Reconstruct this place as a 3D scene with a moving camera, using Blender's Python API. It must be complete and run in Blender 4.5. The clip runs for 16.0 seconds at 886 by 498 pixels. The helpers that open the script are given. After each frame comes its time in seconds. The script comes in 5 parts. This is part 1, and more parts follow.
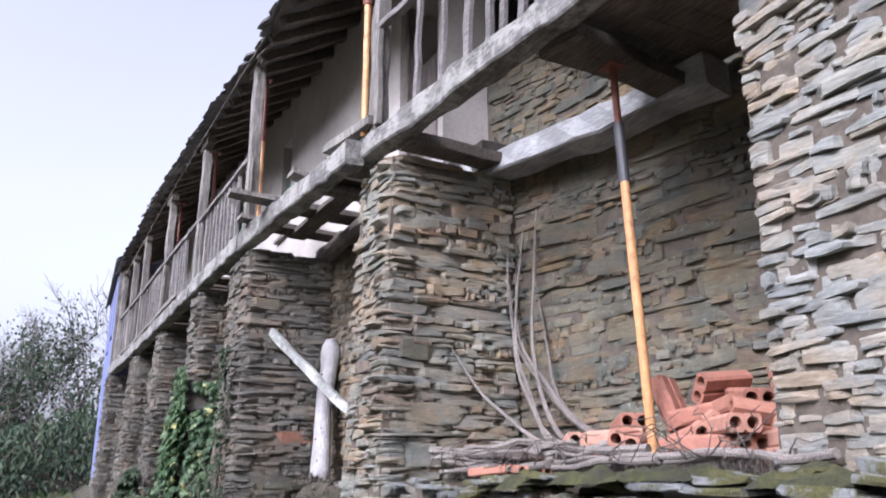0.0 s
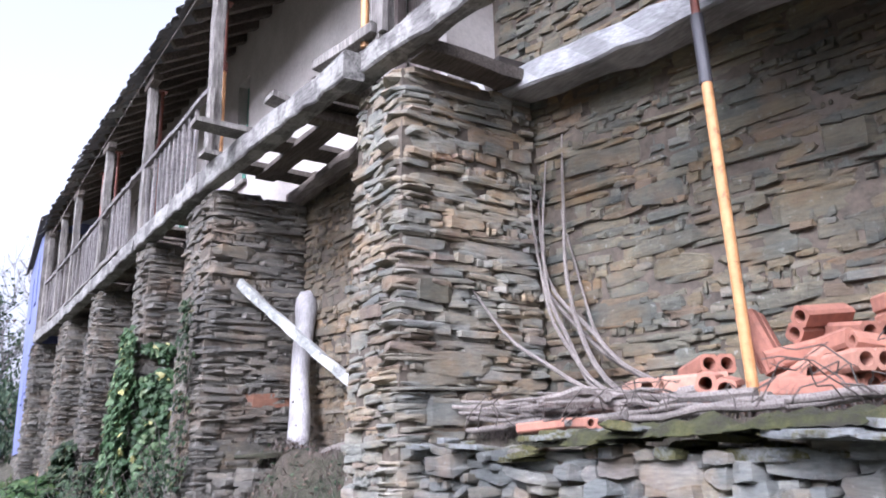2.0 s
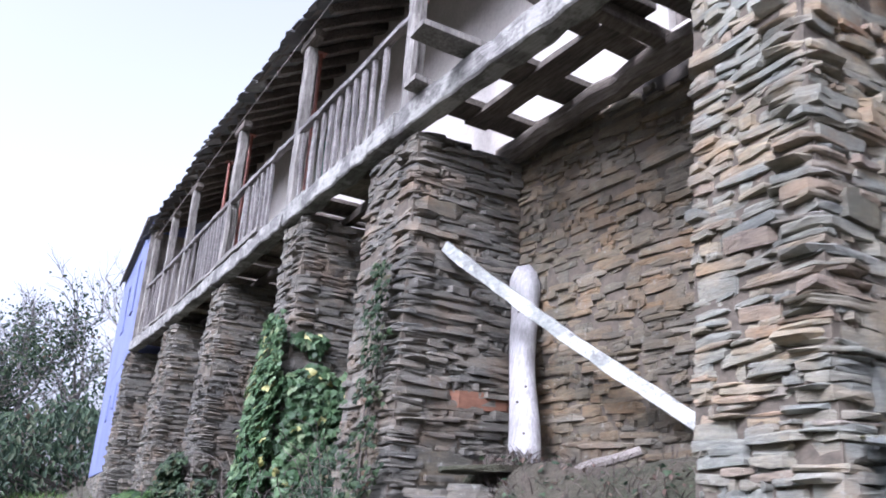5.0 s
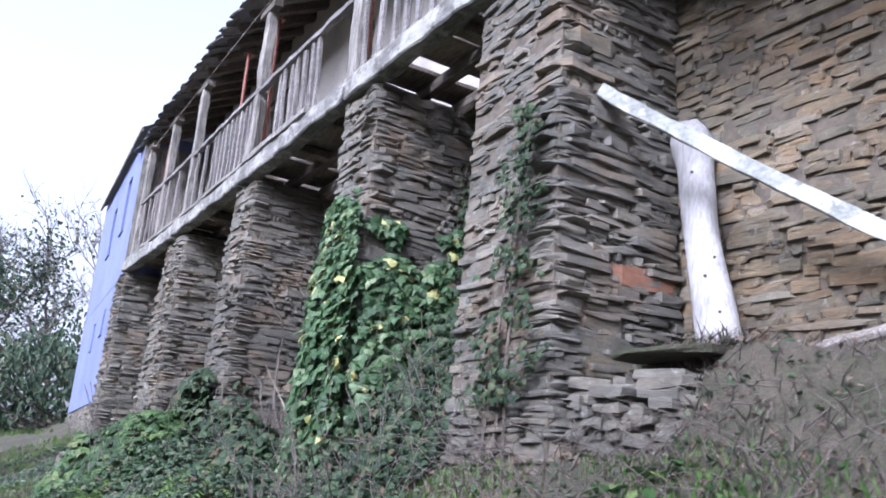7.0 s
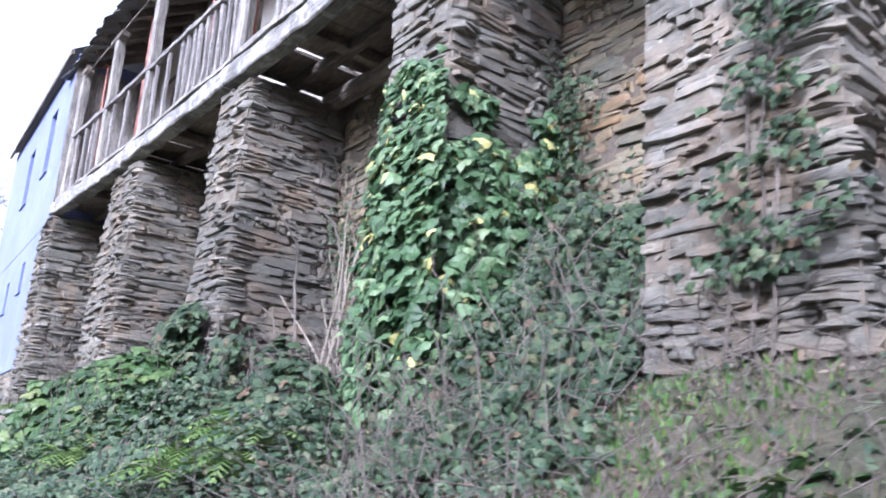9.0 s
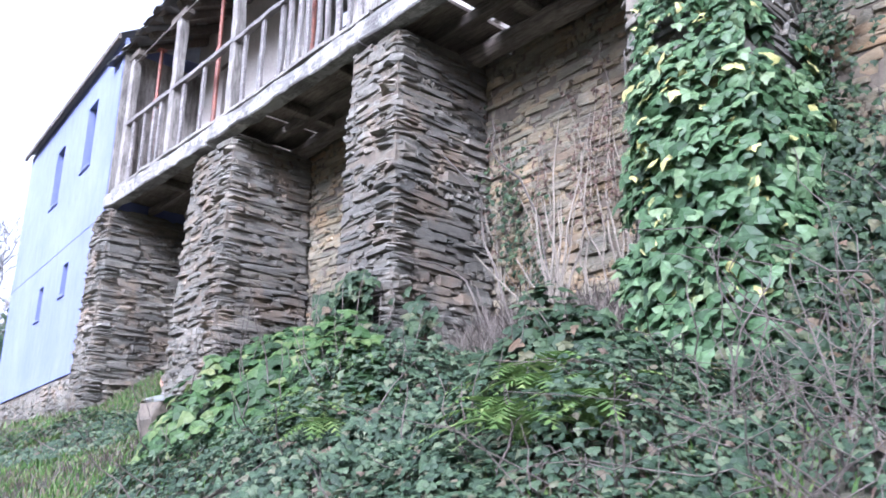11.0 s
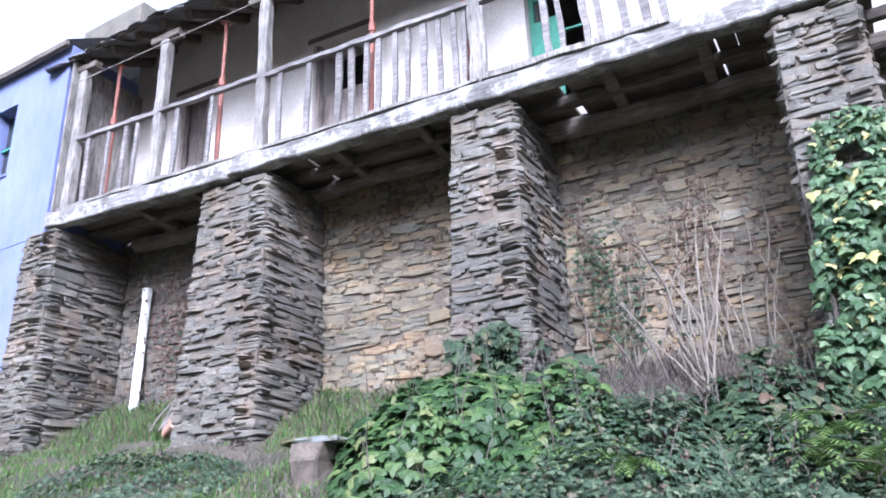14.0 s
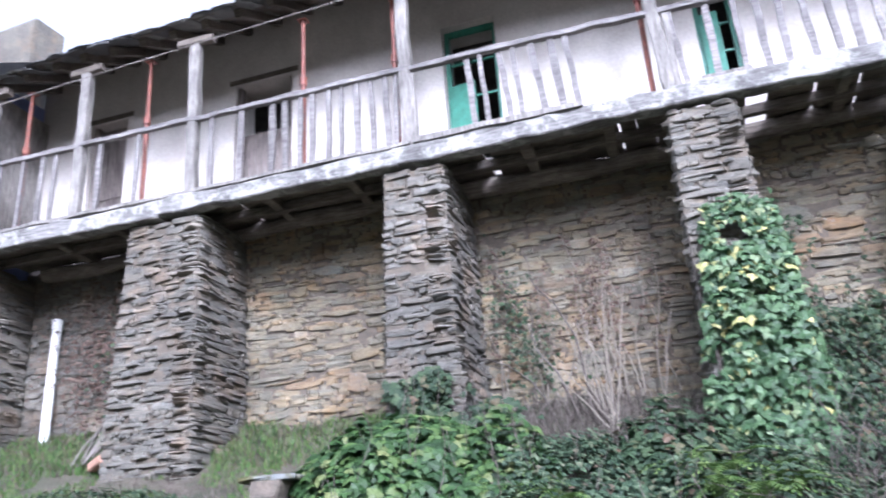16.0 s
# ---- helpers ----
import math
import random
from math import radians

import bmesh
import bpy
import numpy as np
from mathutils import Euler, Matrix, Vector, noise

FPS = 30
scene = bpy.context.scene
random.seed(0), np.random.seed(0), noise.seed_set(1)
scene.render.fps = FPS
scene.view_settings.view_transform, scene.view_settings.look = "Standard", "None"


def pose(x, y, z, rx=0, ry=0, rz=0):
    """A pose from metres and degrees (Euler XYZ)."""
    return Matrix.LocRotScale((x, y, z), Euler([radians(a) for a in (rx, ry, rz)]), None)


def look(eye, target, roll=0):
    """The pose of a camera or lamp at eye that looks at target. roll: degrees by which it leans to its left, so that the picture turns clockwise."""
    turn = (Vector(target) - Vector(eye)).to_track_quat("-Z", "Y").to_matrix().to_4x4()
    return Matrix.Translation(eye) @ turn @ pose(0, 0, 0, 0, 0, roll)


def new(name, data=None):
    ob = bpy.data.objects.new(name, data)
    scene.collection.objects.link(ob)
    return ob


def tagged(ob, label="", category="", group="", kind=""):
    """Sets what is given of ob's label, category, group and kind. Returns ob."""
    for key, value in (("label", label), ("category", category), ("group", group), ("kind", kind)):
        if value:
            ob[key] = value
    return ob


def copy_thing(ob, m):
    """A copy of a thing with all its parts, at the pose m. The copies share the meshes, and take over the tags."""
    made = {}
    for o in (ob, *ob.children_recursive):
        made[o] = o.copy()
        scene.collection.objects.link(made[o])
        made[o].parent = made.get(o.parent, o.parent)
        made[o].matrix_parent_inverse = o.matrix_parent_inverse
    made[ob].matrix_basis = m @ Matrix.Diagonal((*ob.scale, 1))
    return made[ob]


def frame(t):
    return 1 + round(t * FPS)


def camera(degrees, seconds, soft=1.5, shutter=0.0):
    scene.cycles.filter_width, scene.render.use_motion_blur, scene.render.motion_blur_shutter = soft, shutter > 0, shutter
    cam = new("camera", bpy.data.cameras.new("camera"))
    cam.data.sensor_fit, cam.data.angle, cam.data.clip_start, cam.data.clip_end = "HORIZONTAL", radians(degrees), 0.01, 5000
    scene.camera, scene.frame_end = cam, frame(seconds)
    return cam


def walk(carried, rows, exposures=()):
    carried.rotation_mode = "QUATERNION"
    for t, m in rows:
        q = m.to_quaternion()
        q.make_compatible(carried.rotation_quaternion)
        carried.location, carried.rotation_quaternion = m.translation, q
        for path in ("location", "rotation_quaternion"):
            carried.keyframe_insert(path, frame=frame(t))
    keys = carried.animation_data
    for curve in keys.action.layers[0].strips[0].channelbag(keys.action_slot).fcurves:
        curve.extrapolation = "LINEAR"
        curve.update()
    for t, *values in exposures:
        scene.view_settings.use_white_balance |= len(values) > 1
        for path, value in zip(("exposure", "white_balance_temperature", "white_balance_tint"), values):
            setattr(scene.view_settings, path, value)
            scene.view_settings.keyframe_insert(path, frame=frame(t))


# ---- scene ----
cam = camera(56.5, 16.0, soft=1.75, shutter=0.3)
METRES, EYE, TILT, LEAN, TURN = 14.0, 1.5, 16.5, 0.0, -27.7
ROWS = [
    (0.0, 0.0, 0.0, 0.0, 0.0, 0.0, -0.0),
    (0.5, -0.005, 0.0059, -0.0036, 0.61, -3.06, -0.37),
    (1.0, -0.0206, 0.0213, -0.0101, -2.9, -4.09, -0.31),
    (1.5, -0.0326, 0.0386, -0.0155, -4.4, -4.25, 0.86),
    (2.0, -0.0432, 0.0621, -0.0223, -5.09, -1.77, -0.27),
    (2.5, -0.0596, 0.083, -0.0312, -8.8, 1.47, -0.5),
    (3.0, -0.0764, 0.1038, -0.0385, -9.22, 1.75, -0.96),
    (3.5, -0.0868, 0.127, -0.0473, -8.05, 3.32, -1.03),
    (4.0, -0.1039, 0.1477, -0.0586, -7.97, 4.99, -1.55),
    (4.5, -0.1213, 0.1678, -0.069, -5.81, 2.06, -2.8),
    (5.0, -0.1383, 0.1931, -0.082, -1.0, 2.38, -3.75),
    (7.5, -0.2334, 0.3101, -0.1473, -5.45, -0.92, -5.81),
    (8.0, -0.2517, 0.3412, -0.1611, -7.52, -1.18, -6.69),
    (8.5, -0.272, 0.3676, -0.1778, -10.06, 0.33, -6.94),
    (9.0, -0.291, 0.3974, -0.1926, -10.63, -0.23, -5.71),
    (9.5, -0.3134, 0.4182, -0.206, -5.78, -0.64, -5.16),
    (10.0, -0.3409, 0.4375, -0.2165, -6.47, -0.79, -3.9),
    (12.5, -0.5225, 0.4995, -0.2623, -25.02, 4.57, -7.06),
    (13.0, -0.5613, 0.5123, -0.263, -25.17, 2.97, -7.65),
    (13.5, -0.5969, 0.517, -0.2622, -28.36, 5.13, -7.26),
    (14.0, -0.6326, 0.5287, -0.2647, -33.32, 7.25, -7.66),
    (14.5, -0.6617, 0.5365, -0.2621, -37.09, 8.2, -7.68),
    (15.0, -0.689, 0.5299, -0.2623, -43.13, 9.68, -6.83),
    (15.5, -0.7019, 0.5208, -0.2576, -48.81, 9.44, -6.9),
    (16.0, -0.7108, 0.516, -0.2535, -43.55, 9.42, -7.78),
]
walk(cam, [(t, pose(0, 0, EYE, TILT, LEAN, TURN) @ pose(METRES * x, METRES * y, METRES * z, 90 + pitch, roll, yaw)) for t, x, y, z, yaw, pitch, roll in ROWS],
     exposures=[(0.0, 1.28, 5720, 22), (2.5, 1.63, 5540, 23), (4.0, 1.71, 5510, 22), (5.0, 1.52, 5470, 22), (7.5, 1.7, 5360, 21), (9.5, 2.2, 5350, 22), (13.0, 2.12, 5260, 21), (16.0, 1.95, 5300, 21)])

# ---- light ----
world = bpy.data.worlds.new("sky_world")
scene.world = world
world.use_nodes = True
wn, wl = world.node_tree.nodes, world.node_tree.links
wn.clear()
SUN_EL, SUN_ROT = 38.0, 246.0
sky = wn.new("ShaderNodeTexSky")
sky.sky_type = "NISHITA"
sky.sun_disc = False
sky.sun_elevation, sky.sun_rotation = radians(SUN_EL), radians(SUN_ROT)
sky.air_density, sky.dust_density, sky.ozone_density = 1.0, 6.0, 1.0
hsv = wn.new("ShaderNodeHueSaturation")
hsv.inputs["Saturation"].default_value = 0.18
bgn = wn.new("ShaderNodeBackground")
bgn.inputs["Strength"].default_value = 0.15
wo = wn.new("ShaderNodeOutputWorld")
wl.new(sky.outputs[0], hsv.inputs["Color"])
wl.new(hsv.outputs[0], bgn.inputs["Color"])
wl.new(bgn.outputs[0], wo.inputs[0])
sun = new("sun", bpy.data.lights.new("sun", "SUN"))
sun.data.energy, sun.data.angle, sun.data.color = 1.3, radians(12), (1.0, 0.97, 0.94)
sa, se = radians(SUN_ROT), radians(SUN_EL)
sun_dir = Vector((math.sin(sa) * math.cos(se), math.cos(sa) * math.cos(se), math.sin(se)))
sun.matrix_world = look(sun_dir * 30, (0, 0, 0))

# ---- materials ----


def ramp(nt, fac, stops):
    r = nt.nodes.new("ShaderNodeValToRGB")
    e = r.color_ramp.elements
    while len(e) < len(stops):
        e.new(0.5)
    for i, (p, c) in enumerate(stops):
        e[i].position, e[i].color = p, (*c, 1)
    nt.links.new(fac, r.inputs[0])
    return r.outputs[0]


def tex_noise(nt, scale, detail=6, rough=0.6, stretch=None):
    n = nt.nodes.new("ShaderNodeTexNoise")
    n.inputs["Scale"].default_value, n.inputs["Detail"].default_value, n.inputs["Roughness"].default_value = scale, detail, rough
    g = nt.nodes.new("ShaderNodeNewGeometry")
    src = g.outputs["Position"]
    if stretch:
        m = nt.nodes.new("ShaderNodeMapping")
        m.inputs["Scale"].default_value = stretch
        nt.links.new(src, m.inputs[0])
        src = m.outputs[0]
    nt.links.new(src, n.inputs["Vector"])
    return n.outputs[0]


def mix(nt, a, b, fac, mode="MIX"):
    m = nt.nodes.new("ShaderNodeMix")
    m.data_type, m.blend_type = "RGBA", mode
    for sock, v in ((m.inputs[0], fac), (m.inputs[6], a), (m.inputs[7], b)):
        if isinstance(v, (int, float)):
            sock.default_value = v
        elif isinstance(v, tuple):
            sock.default_value = (*v, 1)
        else:
            nt.links.new(v, sock)
    return m.outputs[2]


def material(name, build, rough=0.8, bump_scale=60, bump=0.3, stretch=None, bump_dist=0.01):
    """A node material: build(nt) gives the colour; noise gives the relief."""
    m = bpy.data.materials.new(name)
    m.use_nodes = True
    nt = m.node_tree
    p = nt.nodes["Principled BSDF"]
    col = build(nt)
    if isinstance(col, tuple):
        p.inputs["Base Color"].default_value = (*col, 1)
    else:
        nt.links.new(col, p.inputs["Base Color"])
    p.inputs["Roughness"].default_value = rough
    if bump:
        b = nt.nodes.new("ShaderNodeBump")
        b.inputs["Strength"].default_value, b.inputs["Distance"].default_value = bump, bump_dist
        nt.links.new(tex_noise(nt, bump_scale, 8, 0.65, stretch), b.inputs["Height"])
        nt.links.new(b.outputs[0], p.inputs["Normal"])
    return m


def rand_of(nt, island):
    if island:
        return nt.nodes.new("ShaderNodeNewGeometry").outputs["Random Per Island"]
    return nt.nodes.new("ShaderNodeObjectInfo").outputs["Random"]


def stone_mat(name, stops, island=False, lichen=0.3, dirt=0.6):
    def build(nt):
        own = ramp(nt, rand_of(nt, island), stops)
        patch = ramp(nt, tex_noise(nt, 2.3, 5, 0.65, (1, 1, 1.8)), [(0.28 + 0.44 * p, c) for p, c in stops])
        base = mix(nt, own, patch, 0.52)
        vein = ramp(nt, tex_noise(nt, 11, 9, 0.75, (1, 1, 6)), [(0.3, (0.36, 0.36, 0.36)), (0.7, (0.9, 0.885, 0.85))])
        c = mix(nt, base, vein, 1.0, "MULTIPLY")
        rust = ramp(nt, tex_noise(nt, 2.6, 5, 0.6), [(0.52, (0, 0, 0)), (0.68, (1, 1, 1))])
        c = mix(nt, c, (0.34, 0.2, 0.1), mix(nt, (0, 0, 0), rust, 0.28))
        li = ramp(nt, tex_noise(nt, 19, 4, 0.75), [(0.60, (0, 0, 0)), (0.70, (1, 1, 1))])
        c = mix(nt, c, (0.44, 0.45, 0.42), mix(nt, (0, 0, 0), li, lichen))
        dk = ramp(nt, tex_noise(nt, 1.1, 4, 0.6), [(0.38, (dirt, dirt, dirt)), (0.62, (1, 1, 1))])
        return mix(nt, c, dk, 1.0, "MULTIPLY")
    return material(name, build, 0.78, 38, 0.8, (1, 1, 6), 0.014)


GREYS = [(0.0, (0.16, 0.175, 0.17)), (0.22, (0.23, 0.26, 0.255)), (0.45, (0.3, 0.315, 0.295)), (0.65, (0.33, 0.315, 0.255)), (0.85, (0.36, 0.295, 0.19)), (0.93, (0.34, 0.225, 0.14)), (1.0, (0.45, 0.46, 0.44))]
LIGHTS = [(0.0, (0.215, 0.228, 0.21)), (0.22, (0.315, 0.337, 0.31)), (0.42, (0.385, 0.39, 0.335)), (0.6, (0.43, 0.4, 0.31)), (0.8, (0.48, 0.37, 0.225)), (0.92, (0.44, 0.26, 0.16)), (1.0, (0.54, 0.55, 0.52))]
# slate tones darkened so that bay 1 looks shaded by deck and pier
WARMS = [(0.0, (0.105, 0.118, 0.105)), (0.22, (0.155, 0.173, 0.152)), (0.45, (0.225, 0.223, 0.172)), (0.68, (0.275, 0.235, 0.148)), (0.86, (0.33, 0.232, 0.113)), (0.94, (0.28, 0.157, 0.08)), (1.0, (0.38, 0.4, 0.36))]
OCHRES = [(0.0, (0.165, 0.165, 0.14)), (0.22, (0.25, 0.24, 0.19)), (0.45, (0.325, 0.292, 0.213)), (0.68, (0.375, 0.31, 0.202)), (0.86, (0.4, 0.287, 0.15)), (0.94, (0.38, 0.215, 0.1)), (1.0, (0.48, 0.455, 0.385))]
DARKS = [(0.0, (0.125, 0.127, 0.12)), (0.35, (0.19, 0.182, 0.158)), (0.65, (0.24, 0.225, 0.193)), (0.87, (0.265, 0.225, 0.168)), (1.0, (0.36, 0.36, 0.335))]
BROWNS = [(0.0, (0.125, 0.122, 0.105)), (0.3, (0.2, 0.182, 0.14)), (0.6, (0.265, 0.22, 0.148)), (0.85, (0.31, 0.205, 0.105)), (1.0, (0.36, 0.34, 0.29))]
PALES = [(0.0, (0.26, 0.285, 0.28)), (0.3, (0.37, 0.395, 0.39)), (0.6, (0.46, 0.45, 0.39)), (0.8, (0.48, 0.37, 0.24)), (1.0, (0.62, 0.63, 0.61))]
M_STONE = {k: (stone_mat("slate_" + k, s, False, 0.75 if k == "pale" else 0.45), stone_mat("slate_joined_" + k, s, True, 0.75 if k == "pale" else 0.45)) for k, s in
           (("grey", GREYS), ("light", LIGHTS), ("warm", WARMS), ("ochre", OCHRES), ("dark", DARKS), ("brown", BROWNS), ("pale", PALES))}


def wood_mat(name, dark, light, stops_pos=(0.35, 0.7), stretch=(6, 0.6, 6), white=0.0):
    def build(nt):
        grain = ramp(nt, tex_noise(nt, 9, 8, 0.7, stretch), [(stops_pos[0], dark), (stops_pos[1], light)])
        big = ramp(nt, tex_noise(nt, 2.2, 4, 0.6), [(0.35, (0.6, 0.6, 0.6)), (0.7, (1.15, 1.15, 1.15))])
        c = mix(nt, grain, big, 1.0, "MULTIPLY")
        if white:
            w = ramp(nt, tex_noise(nt, 3.1, 6, 0.75), [(0.48, (0, 0, 0)), (0.56, (1, 1, 1))])
            c = mix(nt, c, (0.6, 0.6, 0.54), mix(nt, (0, 0, 0), w, white))
        return c
    return material(name, build, 0.85, 30, 0.6, stretch, 0.01)


M_WOOD = wood_mat("weathered_grey_wood", (0.1, 0.09, 0.08), (0.34, 0.32, 0.29), stretch=(5, 5, 0.6))
M_RAIL = wood_mat("weathered_rail_wood", (0.085, 0.076, 0.074), (0.28, 0.262, 0.25))
M_BEAM = wood_mat("limewashed_beam_wood", (0.08, 0.076, 0.07), (0.27, 0.26, 0.245), white=0.28)
# one dark brown for rafters, roof boards, joists and lintels
M_DARKWOOD = wood_mat("dark_brown_wood", (0.05, 0.042, 0.035), (0.19, 0.16, 0.13))
M_DECK = wood_mat("dusty_brown_boards", (0.085, 0.07, 0.058), (0.27, 0.23, 0.19))
M_PALEWOOD = wood_mat("bleached_pale_wood", (0.27, 0.26, 0.26), (0.5, 0.485, 0.48), stretch=(7, 7, 0.7))
M_LOG = wood_mat("limewashed_log_wood", (0.24, 0.245, 0.245), (0.5, 0.505, 0.5))
M_STICK = wood_mat("dry_stick_bark", (0.12, 0.1, 0.085), (0.36, 0.33, 0.3), stretch=(12, 12, 12))
M_CORE = material("clay_mortar", lambda nt: ramp(nt, tex_noise(nt, 12, 6, 0.7), [(0.3, (0.055, 0.047, 0.038)), (0.7, (0.135, 0.112, 0.085))]), 0.95, 40, 0.8)
M_PLASTER = material("cream_lime_plaster", lambda nt: mix(nt, ramp(nt, tex_noise(nt, 1.6, 6, 0.65), [(0.3, (0.37, 0.338, 0.305)), (0.65, (0.48, 0.455, 0.42))]),
                     ramp(nt, tex_noise(nt, 26, 5, 0.7), [(0.3, (0.86, 0.86, 0.86)), (0.6, (1.04, 1.04, 1.04))]), 1.0, "MULTIPLY"), 0.92, 70, 0.25)
M_BLUE = material("pale_blue_render", lambda nt: mix(nt, ramp(nt, tex_noise(nt, 0.8, 6, 0.6), [(0.3, (0.115, 0.137, 0.265)), (0.65, (0.152, 0.176, 0.322))]),
                  ramp(nt, tex_noise(nt, 9, 6, 0.7, (1, 1, 0.3)), [(0.3, (0.85, 0.86, 0.88)), (0.6, (1.05, 1.05, 1.05))]), 1.0, "MULTIPLY"), 0.9, 60, 0.2)


def slate_roof_build(nt):
    c = ramp(nt, rand_of(nt, True), [(0.0, (0.05, 0.05, 0.05)), (0.6, (0.1, 0.1, 0.1)), (1.0, (0.17, 0.165, 0.15))])
    return mix(nt, c, ramp(nt, tex_noise(nt, 8, 6, 0.7), [(0.3, (0.6, 0.6, 0.6)), (0.7, (1.3, 1.3, 1.25))]), 1.0, "MULTIPLY")


M_SLATE = material("roof_slate", slate_roof_build, 0.7, 40, 0.4)
M_GROUND = material("earth_and_litter", lambda nt: mix(nt, ramp(nt, tex_noise(nt, 1.4, 8, 0.7), [(0.35, (0.03, 0.036, 0.016)), (0.5, (0.055, 0.052, 0.032)), (0.65, (0.09, 0.072, 0.055))]),
                    ramp(nt, tex_noise(nt, 40, 6, 0.8), [(0.3, (0.5, 0.5, 0.5)), (0.7, (1.4, 1.4, 1.4))]), 1.0, "MULTIPLY"), 0.95, 30, 1.0, None, 0.04)
M_RED = material("red_oxide_steel", lambda nt: ramp(nt, tex_noise(nt, 18, 6, 0.7), [(0.35, (0.1, 0.035, 0.025)), (0.6, (0.2, 0.058, 0.034)), (0.75, (0.28, 0.14, 0.095))]), 0.6, 60, 0.3)
M_ORANGE = material("orange_painted_steel", lambda nt: ramp(nt, tex_noise(nt, 14, 6, 0.7), [(0.3, (0.2, 0.09, 0.045)), (0.42, (0.44, 0.22, 0.085)), (0.7, (0.54, 0.3, 0.13))]), 0.5, 60, 0.2)
# near-black: the gloom of the unlit rooms is put into this colour
M_ROOMDARK = material("unlit_room_dark", lambda nt: ramp(nt, tex_noise(nt, 7, 6, 0.6), [(0.3, (0.02, 0.017, 0.015)), (0.7, (0.06, 0.05, 0.04))]), 0.9, 40, 0.3)
M_GREEN = material("green_paint", lambda nt: ramp(nt, tex_noise(nt, 9, 6, 0.7), [(0.3, (0.025, 0.12, 0.08)), (0.7, (0.045, 0.21, 0.145))]), 0.5, 40, 0.2)

# ---- mesh helpers ----


def part(name, bm, mat, parent=None, label="", kind=""):
    me = bpy.data.meshes.new(name)
    if isinstance(bm, tuple):
        me.from_pydata(bm[0], [], bm[1])
        me.update()
    else:
        bmesh.ops.recalc_face_normals(bm, faces=bm.faces)
        bm.to_mesh(me)
        bm.free()
    me.materials.append(mat)
    ob = new(name, me)
    if parent is not None:
        ob.parent = parent
    return tagged(ob, label, kind=kind)


def thing(name, label, category, group="", kind="", at=(0, 0, 0)):
    ob = new(name)
    ob.location = at
    ob.empty_display_size = 0.1
    return tagged(ob, label, category, group, kind)


RNG = random.Random(11)


def axes_of(d, up=Vector((0, 0, 1))):
    d = d.normalized()
    if abs(d.dot(up)) > 0.98:
        up = Vector((0, 1, 0))
    s = d.cross(up).normalized()
    return d, s, s.cross(d).normalized()


def beam_into(bm, p0, p1, w, h, rough=0.008, seg=0.25, chamfer=0.15, bow=0.0, round_n=0, taper=1.0, twist=0.0):
    """A hewn timber (or a round pole) from p0 to p1, uneven along its length."""
    p0, p1 = Vector(p0), Vector(p1)
    d, s, u = axes_of(p1 - p0)
    length = (p1 - p0).length
    n = max(1, int(length / seg))
    off = RNG.uniform(0, 100)
    if round_n:
        prof = [(math.cos(2 * math.pi * k / round_n) / 2, math.sin(2 * math.pi * k / round_n) / 2) for k in range(round_n)]
    else:
        c = 0.5 - chamfer * min(w, h) / max(w, h) * 0.6
        prof = [(c, 0.5), (0.5, c), (0.5, -c), (c, -0.5), (-c, -0.5), (-0.5, -c), (-0.5, c), (-c, 0.5)]
    rings = []
    for i in range(n + 1):
        f = i / n
        cen = p0 + d * (length * f) + u * (bow * math.sin(math.pi * f))
        sc = 1 + (taper - 1) * f
        ca, sn = math.cos(twist * f), math.sin(twist * f)
        ring = []
        for a, b in prof:
            a, b = a * w * sc, b * h * sc
            q = cen + s * (a * ca - b * sn) + u * (a * sn + b * ca)
            v = noise.noise_vector(q * 5 + Vector((off, 0, 0)))
            ring.append(bm.verts.new(q + (s * v.x + u * v.y) * rough * 2))
        rings.append(ring)
    k = len(prof)
    for a, b in zip(rings, rings[1:]):
        for j in range(k):
            bm.faces.new((a[j], a[(j + 1) % k], b[(j + 1) % k], b[j]))
    bm.faces.new(rings[0][::-1])
    bm.faces.new(rings[-1])
    return bm


def beam(*a, **kw):
    return beam_into(bmesh.new(), *a, **kw)


def box_into(bm, lo, hi, bevel=0.0, m=None):
    lo, hi = Vector(lo), Vector(hi)
    r = bmesh.ops.create_cube(bm, size=1)
    bmesh.ops.scale(bm, vec=hi - lo, verts=r["verts"])
    bmesh.ops.translate(bm, vec=(lo + hi) / 2, verts=r["verts"])
    if m is not None:
        bmesh.ops.transform(bm, matrix=m, verts=r["verts"])
    if bevel:
        bmesh.ops.bevel(bm, geom=list({e for v in r["verts"] for e in v.link_edges}), offset=bevel, segments=2, affect="EDGES")
    return bm


def box(lo, hi, bevel=0.0, m=None):
    return box_into(bmesh.new(), lo, hi, bevel, m)


# ---- slate masonry ----


